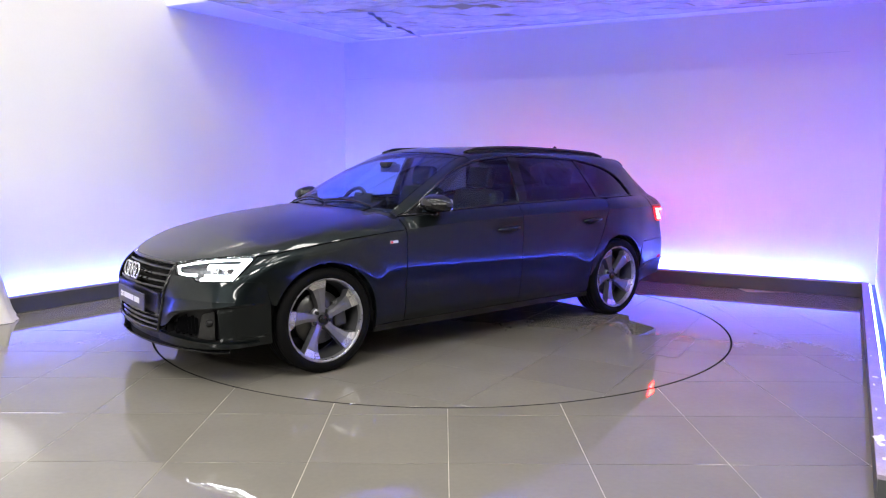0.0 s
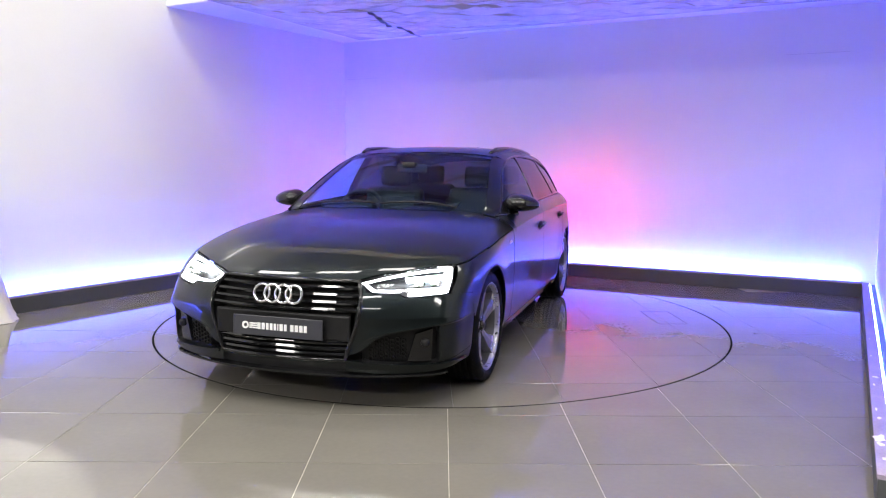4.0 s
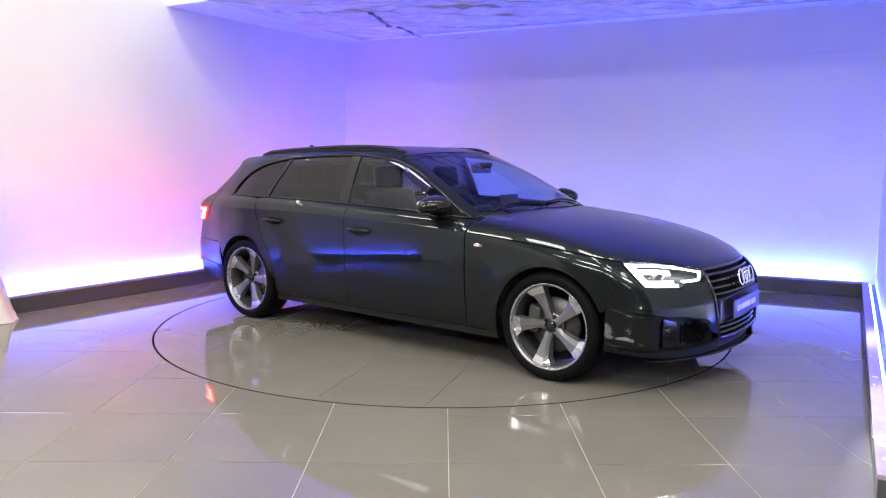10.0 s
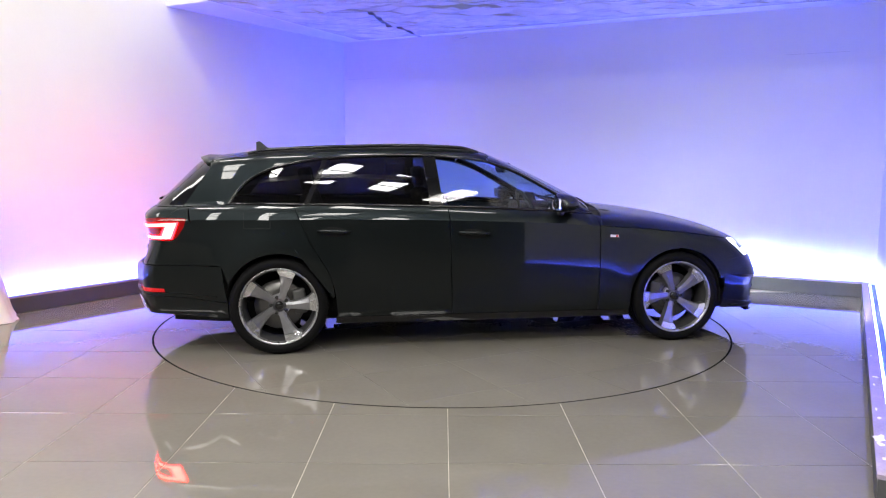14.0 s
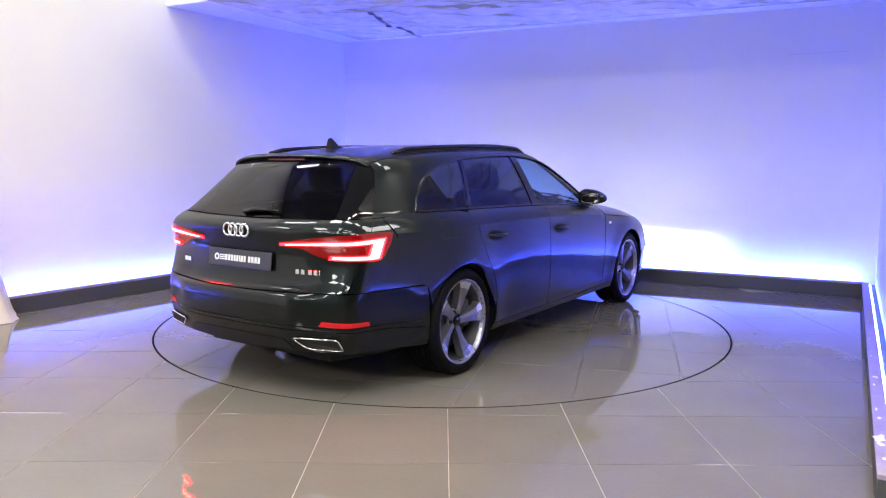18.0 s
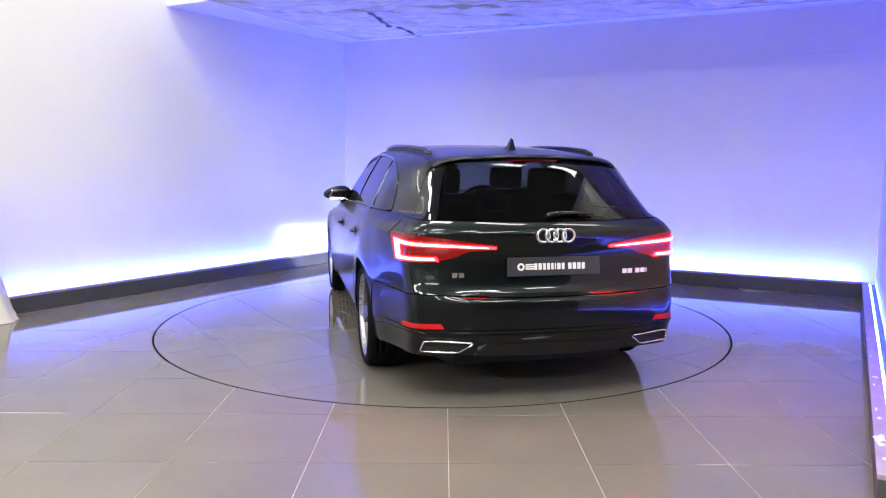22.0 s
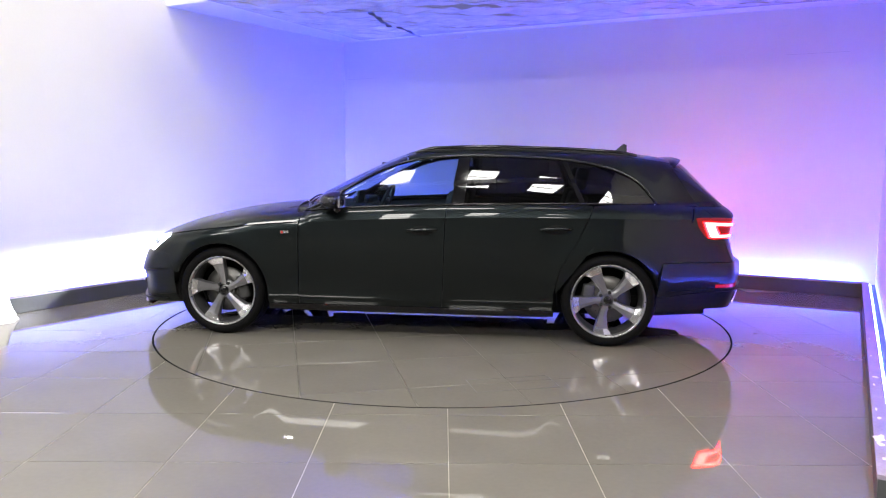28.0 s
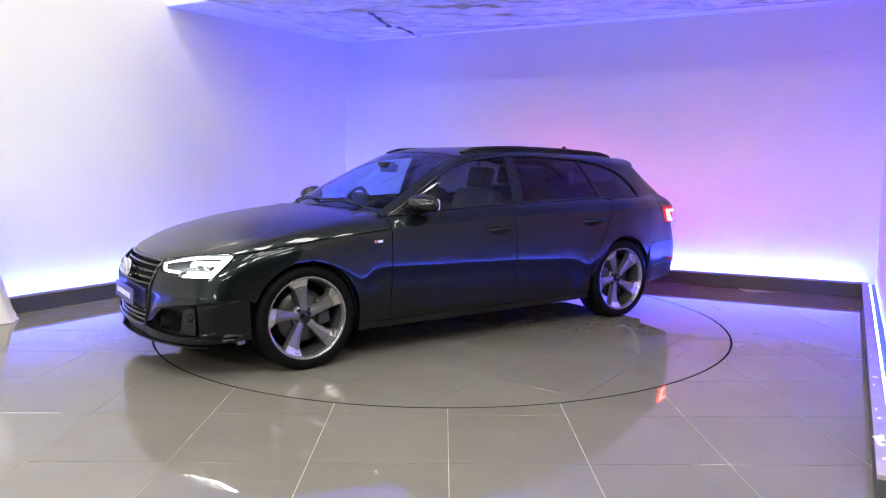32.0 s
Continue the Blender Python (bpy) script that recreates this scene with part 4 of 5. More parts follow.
def plate(x, z, turn, width, height, name):
    """A dealer's plate: dark board with pale letter-sized bars in place of its wording."""
    bm = box_bm(0.008, width, height, 0.003, 1)
    ob = piece(name, bm_mesh(name, bm, M_PLATE), CAR, "dark show plate with a white mark and lettering bars", pose(x, 0, z, 0, turn, 0))
    s = 1 if x > 0 else -1
    v, f = revolve([(0.020, 0), (0.020, 0.003), (0.010, 0.003), (0.010, 0)], "x", 20, True)
    u = -0.112
    for w in (0.55, 0.6, 0.5, 0.5, 0.45, 0.2, 0.6, 0.5, None, 0.6, 0.62, 0.6, 0.55):
        if w is None:
            u += 0.014
            continue
        ww = 0.030 * w
        part("letter_bar", box_bm(0.003, ww, 0.034, 0, at=(s * 0.0052, s * (u + ww / 2), 0)), M_WHITE, ob)
        u += ww + 0.0075
    mk = [moved((v, f), Matrix.Translation((s * 0.004 - 0.0015, -s * 0.185, 0)))]
    for dzz, w in ((0.011, 0.045), (0.0, 0.055), (-0.011, 0.06)):
        b = box_bm(0.003, w, 0.007, 0, at=(s * 0.0052, -s * (0.160 - w / 2), dzz))
        mk.append(([tuple(vv.co) for vv in b.verts], [tuple(x.index for x in ff.verts) for ff in b.faces]))
        b.free()
    piece("mark", mesh("mark", *join(*mk), M_WHITE), ob, "white round mark with bars")
    return ob


plate(2.283, 0.440, -2, 0.52, 0.105, "front_plate")
plate(-2.352, 0.742, 6, 0.52, 0.100, "rear_plate")


def badge(x, z, r, step, turn, name):
    """A row of four linked bright rings."""
    rings = []
    for k in range(4):
        rings.append(moved(revolve([(r + 0.0075 * math.cos(a), 0.006 * math.sin(a)) for a in np.linspace(0, 2 * math.pi, 8, endpoint=False)], "x", 30, True), Matrix.Translation((0.0025 * (k % 2), (k - 1.5) * step, 0))))
    return piece(name, mesh(name, *join(*rings), M_CHROME, True), CAR, "bright metal linked-ring emblem", pose(x, 0, z, 0, turn, 0))


badge(2.268, 0.612, 0.0455, 0.062, -12, "front_emblem")
badge(-2.372, 0.906, 0.0335, 0.046, 0, "rear_emblem")
for y0, ws in ((0.545, (0.030, 0.028)), (-0.410, (0.028, 0.028, None, 0.028, 0.028, 0.008))):
    u = 0.0
    for w in ws:
        if w is None:
            u += 0.014
            continue
        p = onto("rear", np.array([y0 - u - w / 2]), np.array([0.700]))[0]
        part("badge_bar", box_bm(0.004, w, 0.026, 0.001, 1, at=(p[0] - 0.002, p[1], p[2])), M_CHROME, CAR, "small chrome model badge bar")
        u += w + 0.006

# headlamps: dark housing, light guides and recessed beam units under a clear lens
BOTC = [(26.2, 0.631), (30, 0.627), (33.3, 0.626), (35.4, 0.606), (40, 0.607), (47.0, 0.617)]
HOUSE = pair("headlamp", sheet(ruled("nose", BOTC, TOPC, 30, 12), lift=-0.055, thick=0.0), M_SATIN, "lit white headlamp")
pair("lens", sheet(ruled("nose", BOTC, TOPC, 30, 12), lift=0.001, thick=0.008), M_LENS, "clear lamp lens", HOUSE)
rim = np.array([*curve_through(BOTC, 26), *curve_through(TOPC, 26)[::-1]])
rimp = onto("nose", rim[:, 0], rim[:, 1])
wall_v, wall_f = [], []
rn = normals(rimp)
for p, q in zip(rimp, rn):
    wall_v += [tuple(p - q * 0.004), tuple(p - q * 0.056)]
nn = len(rimp)
wall_f = [(2 * i, 2 * ((i + 1) % nn), 2 * ((i + 1) % nn) + 1, 2 * i + 1) for i in range(nn)]
pair("bezel", (wall_v, wall_f), M_SATIN, "", HOUSE)
glow("light_guide", [(24.0, 0.668), (32, 0.695), (42, 0.716), (51.0, 0.722)], [(23.6, 0.674), (32, 0.704), (42, 0.726), (51.6, 0.736)], 30, 3, -0.010, M_DRL, HOUSE, "nose", "glowing white light guide")
glow("light_guide", [(26.6, 0.634), (30, 0.631), (34, 0.630)], [(26.0, 0.642), (30, 0.641), (34.4, 0.641)], 14, 3, -0.010, M_DRL, HOUSE, "nose")
glow("light_guide", [(24.2, 0.668), (26.6, 0.634)], [(25.2, 0.670), (27.6, 0.637)], 6, 3, -0.010, M_DRL, HOUSE, "nose")
glow("light_guide", [(45.0, 0.618), (48.6, 0.726)], [(46.9, 0.621), (51.6, 0.734)], 8, 6, -0.012, M_DRL, HOUSE, "nose")
glow("light_guide", [(36.0, 0.611), (46.4, 0.620)], [(36.0, 0.624), (46.6, 0.632)], 14, 3, -0.012, M_DRL, HOUSE, "nose")
# glowing sheets inside the lamp stand in for its white glare
glow("reflector_bowl", [(36.5, 0.678), (47.0, 0.686)], [(36.5, 0.704), (48.0, 0.714)], 14, 4, -0.022, M_LAMPGLOW, HOUSE, "nose", "glowing sheet put in for headlamp glare")
glow("reflector_bowl", [(37.0, 0.628), (45.5, 0.634)], [(36.5, 0.650), (46.2, 0.654)], 14, 4, -0.022, M_LAMPGLOW, HOUSE, "nose", "glowing sheet put in for headlamp glare")
for deg in (39.5, 44.0):
    p = onto("nose", np.array([deg]), np.array([0.664]))[0]
    n = normals(p[None])[0]
    for s, par in ((1, HOUSE[0]), (-1, HOUSE[1])):
        c = Vector((p[0] - n[0] * 0.02 - 0.012, s * (p[1] - n[1] * 0.02), 0.672))
        x, y, z = c
        v, f = [(x - 0.026, y - 0.008, z - 0.0025), (x - 0.026, y + 0.008, z - 0.0025), (x - 0.026, y + 0.008, z - 0.0011), (x - 0.026, y - 0.008, z - 0.0011)], [(0, 1, 2, 3)]
        piece("beam_unit", mesh("beam_unit", v, f, M_BEAM), par, "bright beam unit")
        plates = []
        for size, at in (((0.038, 0.046, 0.003), (x - 0.010, y, z - 0.0003)), ((0.038, 0.046, 0.002), (x - 0.010, y, z - 0.0245)),
                         ((0.036, 0.002, 0.0216), (x - 0.010, y - 0.022, z - 0.0126)), ((0.036, 0.002, 0.0216), (x - 0.010, y + 0.022, z - 0.0126)), ((0.002, 0.046, 0.0256), (x - 0.0285, y, z - 0.0125))):
            b = box_bm(*size, at=at)
            plates.append(([tuple(q.co) for q in b.verts], [tuple(q.index for q in k.verts) for k in b.faces]))
            b.free()
        piece("beam_shield", mesh("beam_shield", *join(*plates), M_DARK), par, "black beam shield")

# ---------------------------------------------------------------- wheels
def tyre_mesh():
    R, W = 0.326, 0.112
    pr = [(0.252, -W * 0.86), (0.262, -W), (0.290, -W * 1.06), (0.311, -W * 0.98), (0.322, -W * 0.84)]
    for k, h in enumerate((-0.62, -0.30, 0.02, 0.34, 0.62)):
        pr += [(R, W * (h - 0.10)), (R, W * (h + 0.10)), (R - 0.007, W * (h + 0.12)), (R - 0.007, W * (h + 0.18))]
    pr += [(0.322, W * 0.86), (0.311, W * 0.98), (0.290, W * 1.06), (0.262, W), (0.252, W * 0.86)]
    return mesh("tyre", *revolve(pr, "y", 72), M_RUBBER, True)


def tread_blocks():
    cuts = []
    for i in range(60):
        a = 2 * math.pi * i / 60
        for y, sk in ((-0.078, 0.05), (0.078, -0.05)):
            b = box_bm(0.008, 0.024, 0.0035)
            m = Matrix.Rotation(-a, 4, "Y") @ Matrix.Translation((0, y, 0.3242)) @ Matrix.Rotation(sk * 6, 4, "Z")
            cuts.append(([tuple(m @ v.co) for v in b.verts], [tuple(x.index for x in f.verts) for f in b.faces]))
            b.free()
    return mesh("tread", *join(*cuts), M_RUBBER)


def spoke():
    """One blade: broad at the rim, narrow at the hub, its face dished; outer face at -y."""
    # (radius, trailing angle, leading angle, depth) along the blade
    st = [(0.045, -34, 34, -0.058), (0.085, -15, 15, -0.064), (0.13, -14.0, 11.0, -0.070), (0.18, -15.0, 9.0, -0.078), (0.202, -16.0, 8.5, -0.083), (0.226, -20.0, 8.2, -0.088), (0.246, -21.5, 8.2, -0.092)]
    v, f, idx = [], [], []
    for r, a0, a1, d in st:
        for a, dd, rr in ((a0 - 2.0, d + 0.050, r), (a0, d + 0.006, r), ((a0 + a1) / 2 - 3, d - 0.002, r), (a1, d, r), (a1 + 1.0, d + 0.050, r)):
            w = math.radians(a)
            v.append((rr * math.sin(w), dd, rr * math.cos(w)))
    n = 5
    for i in range(len(st) - 1):
        for j in range(n - 1):
            f.append((i * n + j, i * n + j + 1, (i + 1) * n + j + 1, (i + 1) * n + j))
            idx.append(1 if (i >= 4 and j in (1, 2)) else 0)
    return mesh("spoke", v, f, [M_RIM, M_CUT], False, idx)


def build_wheel(angle0):
    w = new("wheel")
    w.parent = CAR
    piece("tyre", TYRE, w, "low-profile black tyre")
    tagged(piece("tread", TREAD, w), kind="stuff")
    rimo = piece("rim", RIMM, w, "five-spoke alloy wheel with machined edges")
    for k in range(5):
        piece("spoke", SPOKE, rimo, m=Matrix.Rotation(math.radians(72 * k + angle0), 4, "Y"))
    piece("hub_cap", CAP, rimo, "dark hub cap")
    for k in range(5):
        a = math.radians(72 * k + 36 + angle0)
        piece("wheel_bolt", BOLT, rimo, m=Matrix.Translation((0.054 * math.sin(a), -0.052, 0.054 * math.cos(a))))
    piece("brake_disc", DISC, w, "steel brake disc")
    return w


TYRE, TREAD, SPOKE = tyre_mesh(), tread_blocks(), spoke()
RIMM = mesh("rim", *join(revolve([(0.258, -0.100), (0.262, -0.106), (0.258, -0.110), (0.250, -0.107), (0.246, -0.100), (0.240, -0.080), (0.228, -0.03), (0.224, 0.05), (0.244, 0.10), (0.258, 0.105)], "y", 64), revolve([(0.0, -0.040), (0.070, -0.044), (0.074, -0.03), (0.074, 0.02)], "y", 30)), [M_BARREL, M_LIP, M_RIM], True)
for pg in RIMM.polygons:
    c = pg.center
    if math.hypot(c.x, c.z) < 0.08:
        pg.material_index = 2
    if math.hypot(c.x, c.z) > 0.2405 and c.y < -0.085:
        pg.material_index = 1
CAP = mesh("hub_cap", *revolve([(0.0, -0.068), (0.023, -0.067), (0.027, -0.063), (0.027, -0.05)], "y", 24), M_BLACK, True)
BOLT = mesh("wheel_bolt", *revolve([(0.0, -0.008), (0.011, -0.008), (0.0125, -0.004), (0.0125, 0.02)], "y", 10), M_DARK, True)
DISC = mesh("brake_disc", *revolve([(0.07, -0.012), (0.165, -0.012), (0.168, -0.004), (0.165, 0.012), (0.07, 0.012)], "y", 48), M_DISC, True)
CALI = bm_mesh("brake_caliper", box_bm(0.085, 0.07, 0.17, 0.02, 3), M_CALIPER, True)
for x in (1.41, -1.41):
    for s in (1, -1):
        w = build_wheel({(1.41, 1): -13, (1.41, -1): -25.5, (-1.41, -1): 12, (-1.41, 1): -28}[(x, s)] + 6.6)
        w.matrix_basis = pose(x, s * 0.795, WZ, 0, 0, 180 if s > 0 else 0)
        tagged(w, "alloy wheel with a low-profile tyre")
        cx = -0.135 * (1 if x > 0 else -1) * (-1 if s > 0 else 1)
        piece("brake_caliper", CALI, w, "grey brake caliper", pose(cx, -0.005, 0.02, 0, 8 if cx < 0 else -8, 0))

# inner arches, underbody and cabin tub
for x in (1.41, -1.41):
    a = np.linspace(-8, 188, 28)
    v, f = [], []
    for q in a:
        for y in (0.875, 0.60):
            v.append((x + 0.352 * math.cos(math.radians(q)), y, WZ + 0.352 * math.sin(math.radians(q))))
    for i in range(27):
        f.append((2 * i, 2 * i + 1, 2 * i + 3, 2 * i + 2))
    o = len(v)
    v += [(x + 0.352 * math.cos(math.radians(q)), 0.60, WZ + 0.352 * math.sin(math.radians(q))) for q in a]
    f.append(tuple(range(o, o + 28)))
    pair("arch_liner", (v, f), M_DARK, "black wheel arch liner")
v, f = prism([(2.15, -0.45), (2.15, 0.45), (1.85, 0.62), (1.0, 0.62), (1.0, 0.80), (-1.0, 0.80), (-1.0, 0.62), (-1.8, 0.62), (-2.15, 0.50), (-2.15, -0.50), (-1.8, -0.62), (-1.0, -0.62), (-1.0, -0.80), (1.0, -0.80), (1.0, -0.62), (1.85, -0.62)], 0.178, 0.32)
panel("underbody", (v, f), M_DARK, "black underbody tray", smooth=False)
v, f = prism([(2.05, -0.5), (2.05, 0.5), (1.0, 0.58), (1.0, -0.58)], 0.25, 0.58)
panel("engine_bay", (v, f), M_DARK, smooth=False)
v, f = prism([(-1.05, -0.60), (-1.05, 0.60), (-2.2, 0.55), (-2.2, -0.55)], 0.25, 0.68)
panel("boot_floor", (v, f), M_CABIN, smooth=False)
# inner door skins, so that the cabin is closed below the belt
for nm, xs in (("door_card", (0.78, -0.235)), ("door_card", (-0.25, -1.25))):
    low = [(xs[0], 0.30), (xs[1], 0.30 if nm and xs[1] > -1 else 0.72)]
    upp = [(xs[0], float(BELT(xs[0])) - 0.02), (xs[1], float(BELT(xs[1])) - 0.02)]
    pair("door_card", sheet(ruled("side", low, upp, 14, 10), lift=-0.085, thick=-0.07), M_CABIN, "dark door lining")
panel("headliner", sheet(over_grid(lambda w: -1.86, lambda w: ws_top(w) - 0.03, -37, 37, 16, 11), lift=-0.035, rim=False), M_LINER, "grey headliner")
# dashboard, screen, wheel, seats
bm = box_bm(0.46, 1.36, 0.20, 0.05, 3, at=(0.76, 0, 0.845))
part("dashboard", bm, M_CABIN, CAR, "dark dashboard", True)
bm = box_bm(0.02, 0.24, 0.13, 0.008, 2, at=(0.56, 0, 0.985), turn=Matrix.Rotation(radians(-12), 4, "Y"))
part("centre_screen", bm, M_CABIN, CAR, "black centre screen")
bm = box_bm(0.14, 0.42, 0.06, 0.025, 3, at=(0.60, -0.37, 0.955))
part("instrument_hood", bm, M_CABIN, CAR, "", True)
SW = new("steering_wheel")
SW.parent = CAR
SW.matrix_basis = pose(0.43, -0.37, 0.905, 0, -24, 0)
v, f = revolve([(0.180 + 0.016 * math.cos(a), 0.016 * math.sin(a)) for a in np.linspace(0, 2 * math.pi, 8, endpoint=False)], "x", 36, True)
piece("wheel_rim", mesh("wheel_rim", v, f, M_SEAT, True), SW, "black leather steering wheel rim")
part("wheel_hub", box_bm(0.05, 0.15, 0.12, 0.025, 3), M_CABIN, SW, "", True)
for tilt, ln in ((0, 0.34), (90, 0.17)):
    bm = box_bm(0.02, ln, 0.035, 0.008, 2, at=(0, 0, 0) if tilt == 0 else (0, -0.085, 0), turn=None)
    bm.transform(Matrix.Rotation(radians(tilt), 4, "X"))
    part("wheel_spoke", bm, M_CABIN, SW)


def seat(x, y, wide=0.50):
    s = new("front_seat" if x > -0.5 else "rear_seat")
    s.parent = CAR
    s.matrix_basis = pose(x, y, 0.0)
    tagged(s, "black leather seat with a headrest")
    part("cushion", box_bm(0.50, wide, 0.16, 0.05, 3, at=(0.10, 0, 0.52)), M_SEAT, s, "", True)
    part("backrest", box_bm(0.13, wide, 0.60, 0.055, 3, at=(-0.02, 0, 0.30), turn=None), M_SEAT, s, "", True, pose(-0.17, 0, 0.50, 0, -17, 0))
    part("headrest", box_bm(0.09, 0.26 if wide < 0.6 else 0.24, 0.17, 0.04, 3), M_SEAT, s, "", True, pose(-0.375, 0, 1.165, 0, -12, 0))
    v, f = join(tube([(-0.36, 0.06, 1.04), (-0.372, 0.06, 1.12)], 0.006), tube([(-0.36, -0.06, 1.04), (-0.372, -0.06, 1.12)], 0.006))
    piece("headrest_posts", mesh("headrest_posts", v, f, M_CHROME), s)
    return s


for y in (0.37, -0.37):
    seat(0.05, y)
    seat(-0.86, y)
bm = box_bm(0.10, 0.30, 0.42, 0.04, 3, at=(-1.03, 0, 0.74))
part("rear_armrest", bm, M_SEAT, CAR, "", True)
bm = box_bm(0.03, 0.24, 0.065, 0.018, 3, at=(0.30, 0, 1.235), turn=Matrix.Rotation(radians(-10), 4, "Y"))
part("interior_mirror", bm, M_CABIN, CAR, "black interior mirror", True)
bm = box_bm(0.10, 0.10, 0.03, 0.01, 2, at=(0.32, 0, 1.268))
part("sensor_housing", bm, M_CABIN, CAR)

# door mirrors
for s in (1, -1):
    mi = new("door_mirror")
    mi.parent = CAR
    mi.matrix_basis = pose(0.525, s * 0.905, 1.0)
    tagged(mi, "gloss black door mirror")
    bm = bmesh.new()
    bmesh.ops.create_uvsphere(bm, u_segments=28, v_segments=18, radius=1)
    for v in bm.verts:
        x, y, z = v.co
        fl = 0.35 if x < 0 else 1.0
        yy = y * s
        v.co = (0.125 * x * fl * (1 - 0.25 * yy), s * 0.122 * (abs(yy) ** 0.8 * (1 if yy > 0 else -1)), (0.070 if z > 0 else 0.052) * (abs(z) ** 0.8 * (1 if z > 0 else -1)) * (1 - 0.34 * max(yy, -0.3)) - 0.004 * yy)
    part("mirror_cap", bm, M_BLACK, mi, "", True)
    bm = box_bm(0.006, 0.150, 0.085, 0.03, 3, at=(-0.034, s * 0.0, 0.0))
    bm.transform(Matrix.Diagonal((0.3, 1, 1, 1)))
    part("mirror_glass", bm, M_CHROME, mi, "mirror glass", False, pose(-0.026, 0, 0))
    v, f = tube([(0.0, -s * 0.04, -0.05), (0.02, -s * 0.085, -0.085), (0.03, -s * 0.12, -0.115)], [0.03, 0.026, 0.022], 10)
    piece("mirror_foot", mesh("mirror_foot", v, f, M_BLACK, True), mi)

# door handles
for x, z in ((-0.10, 0.808), (-1.045, 0.828)):
    p = onto("side", np.array([x]), np.array([z]))[0]
    for s in (1, -1):
        h = new("door_handle")
        h.parent = FDOOR[0 if s > 0 else 1] if x > -0.5 else RDOOR[0 if s > 0 else 1]
        h.matrix_basis = pose(p[0], s * p[1], z, 0, 1.5, 0)
        # flat black disc on the door paints the shade of the handle's cup
        bm = bmesh.new()
        bmesh.ops.create_uvsphere(bm, u_segments=20, v_segments=10, radius=1)
        for v in bm.verts:
            v.co = (0.090 * v.co.x, s * (0.0025 + 0.001 * abs(v.co.y)), 0.034 * v.co.z - 0.007)
        part("cup_shade", bm, M_DARK, h, "flat dark disc for the shade in the handle recess", True)
        v, f = tube([(-0.105, s * 0.016, 0.0), (-0.06, s * 0.031, 0.001), (0.0, s * 0.035, 0.001), (0.07, s * 0.031, 0.0), (0.112, s * 0.016, -0.002)], [0.009, 0.0115, 0.012, 0.0115, 0.009], 10)
        piece("handle_grip", mesh("handle_grip", v, f, M_PAINT, True), h, "body-coloured pull handle")
# side badges
for s in (1, -1):
    p = onto("side", np.array([0.915]), np.array([0.775]))[0]
    b = piece("wing_badge", bm_mesh("wing_badge", box_bm(0.064, 0.005, 0.020, 0.002, 1), M_CHROME), CAR, "small chrome and red badge", pose(p[0], s * (p[1] + 0.001), p[2], 0, 2, 0))
    part("badge_red", box_bm(0.018, 0.0055, 0.016, 0.001, 1, at=(0.018, 0, 0)), M_AMBER, b)

# roof rails
xs = np.linspace(0.0, -1.62, 44)
rp = onto("over", xs, np.full(44, 36.2))
lift = np.array([0.019 * min(1, (0.02 - x) / 0.14, (x + 1.63) / 0.14 + 0.1) for x in xs])
path = [(p[0], p[1], p[2] + max(0.0, l)) for p, l in zip(rp, lift)]
pair("roof_rail", tube(path, 0.0135, 10), M_BLACK, "gloss black roof rail")
base = [(p[0], p[1], p[2] + 0.002) for p in rp]
pair("roof_rail_base", tube(base, 0.0125, 6), M_SATIN)

# shark-fin aerial, rear wiper, cowl and front wipers
top = onto("over", np.array([-1.52]), np.array([0.0]))[0]
v = [(-1.61, -0.026, top[2] - 0.02), (-1.61, 0.026, top[2] - 0.02), (-1.44, 0.018, top[2] - 0.006), (-1.44, -0.018, top[2] - 0.006), (-1.585, -0.003, top[2] + 0.066), (-1.585, 0.003, top[2] + 0.066), (-1.52, 0.012, top[2] + 0.012), (-1.52, -0.012, top[2] + 0.012), (-1.61, -0.004, top[2] + 0.058), (-1.61, 0.004, top[2] + 0.058)]
f = [(0, 3, 7, 4, 8), (1, 9, 5, 6, 2), (3, 2, 6, 7), (7, 6, 5, 4), (4, 5, 9, 8), (0, 8, 9, 1), (0, 1, 2, 3)]
panel("roof_aerial", (v, f), M_SATIN, "black shark-fin aerial", smooth=False)
wp = onto("rear", np.array([0.02, -0.05, -0.15, -0.25]), np.array([1.005, 1.018, 1.018, 1.014]))
panel("rear_wiper", tube([(p[0] - 0.022, p[1], p[2]) for p in wp], [0.016, 0.013, 0.010, 0.007], 8), M_BLACK, "black rear wiper")
cw = over_grid(lambda w: ws_bot(w) - 0.10, lambda w: ws_bot(w) + 0.015, -52, 52, 6, 25)
panel("cowl_panel", sheet(cw, lift=-0.022), M_SATIN, "black cowl panel")
for y0, y1 in ((-0.62, -0.05), (-0.02, 0.52)):
    pts = []
    for k in range(8):
        t = k / 7
        y = y0 + (y1 - y0) * t
        a = math.degrees(math.atan2(y, 0.36))
        p = onto("top", np.array([0.885 - 0.17 * y * y - 0.03 * math.sin(t * 3.1)]), np.array([y]))[0]
        pts.append((p[0], p[1], p[2] + 0.012))
    panel("front_wiper", tube(pts, 0.007, 6), M_SATIN, "black windscreen wiper")
# fuel flap: a fine seam in the off-side quarter
fl = np.array([*[(x, 0.848) for x in np.linspace(-1.62, -1.46, 12)], *[(-1.455, z) for z in np.linspace(0.853, 0.950, 6)], *[(x, 0.955) for x in np.linspace(-1.46, -1.62, 12)], *[(-1.625, z) for z in np.linspace(0.950, 0.853, 6)]])
fp = onto("side", fl[:, 0], fl[:, 1])
panel("fuel_flap_seam", tube([(p[0], -p[1], p[2]) for p in fp], 0.0016, 5, True), M_DARK, "fine seam of the fuel flap", QUARTER[1])

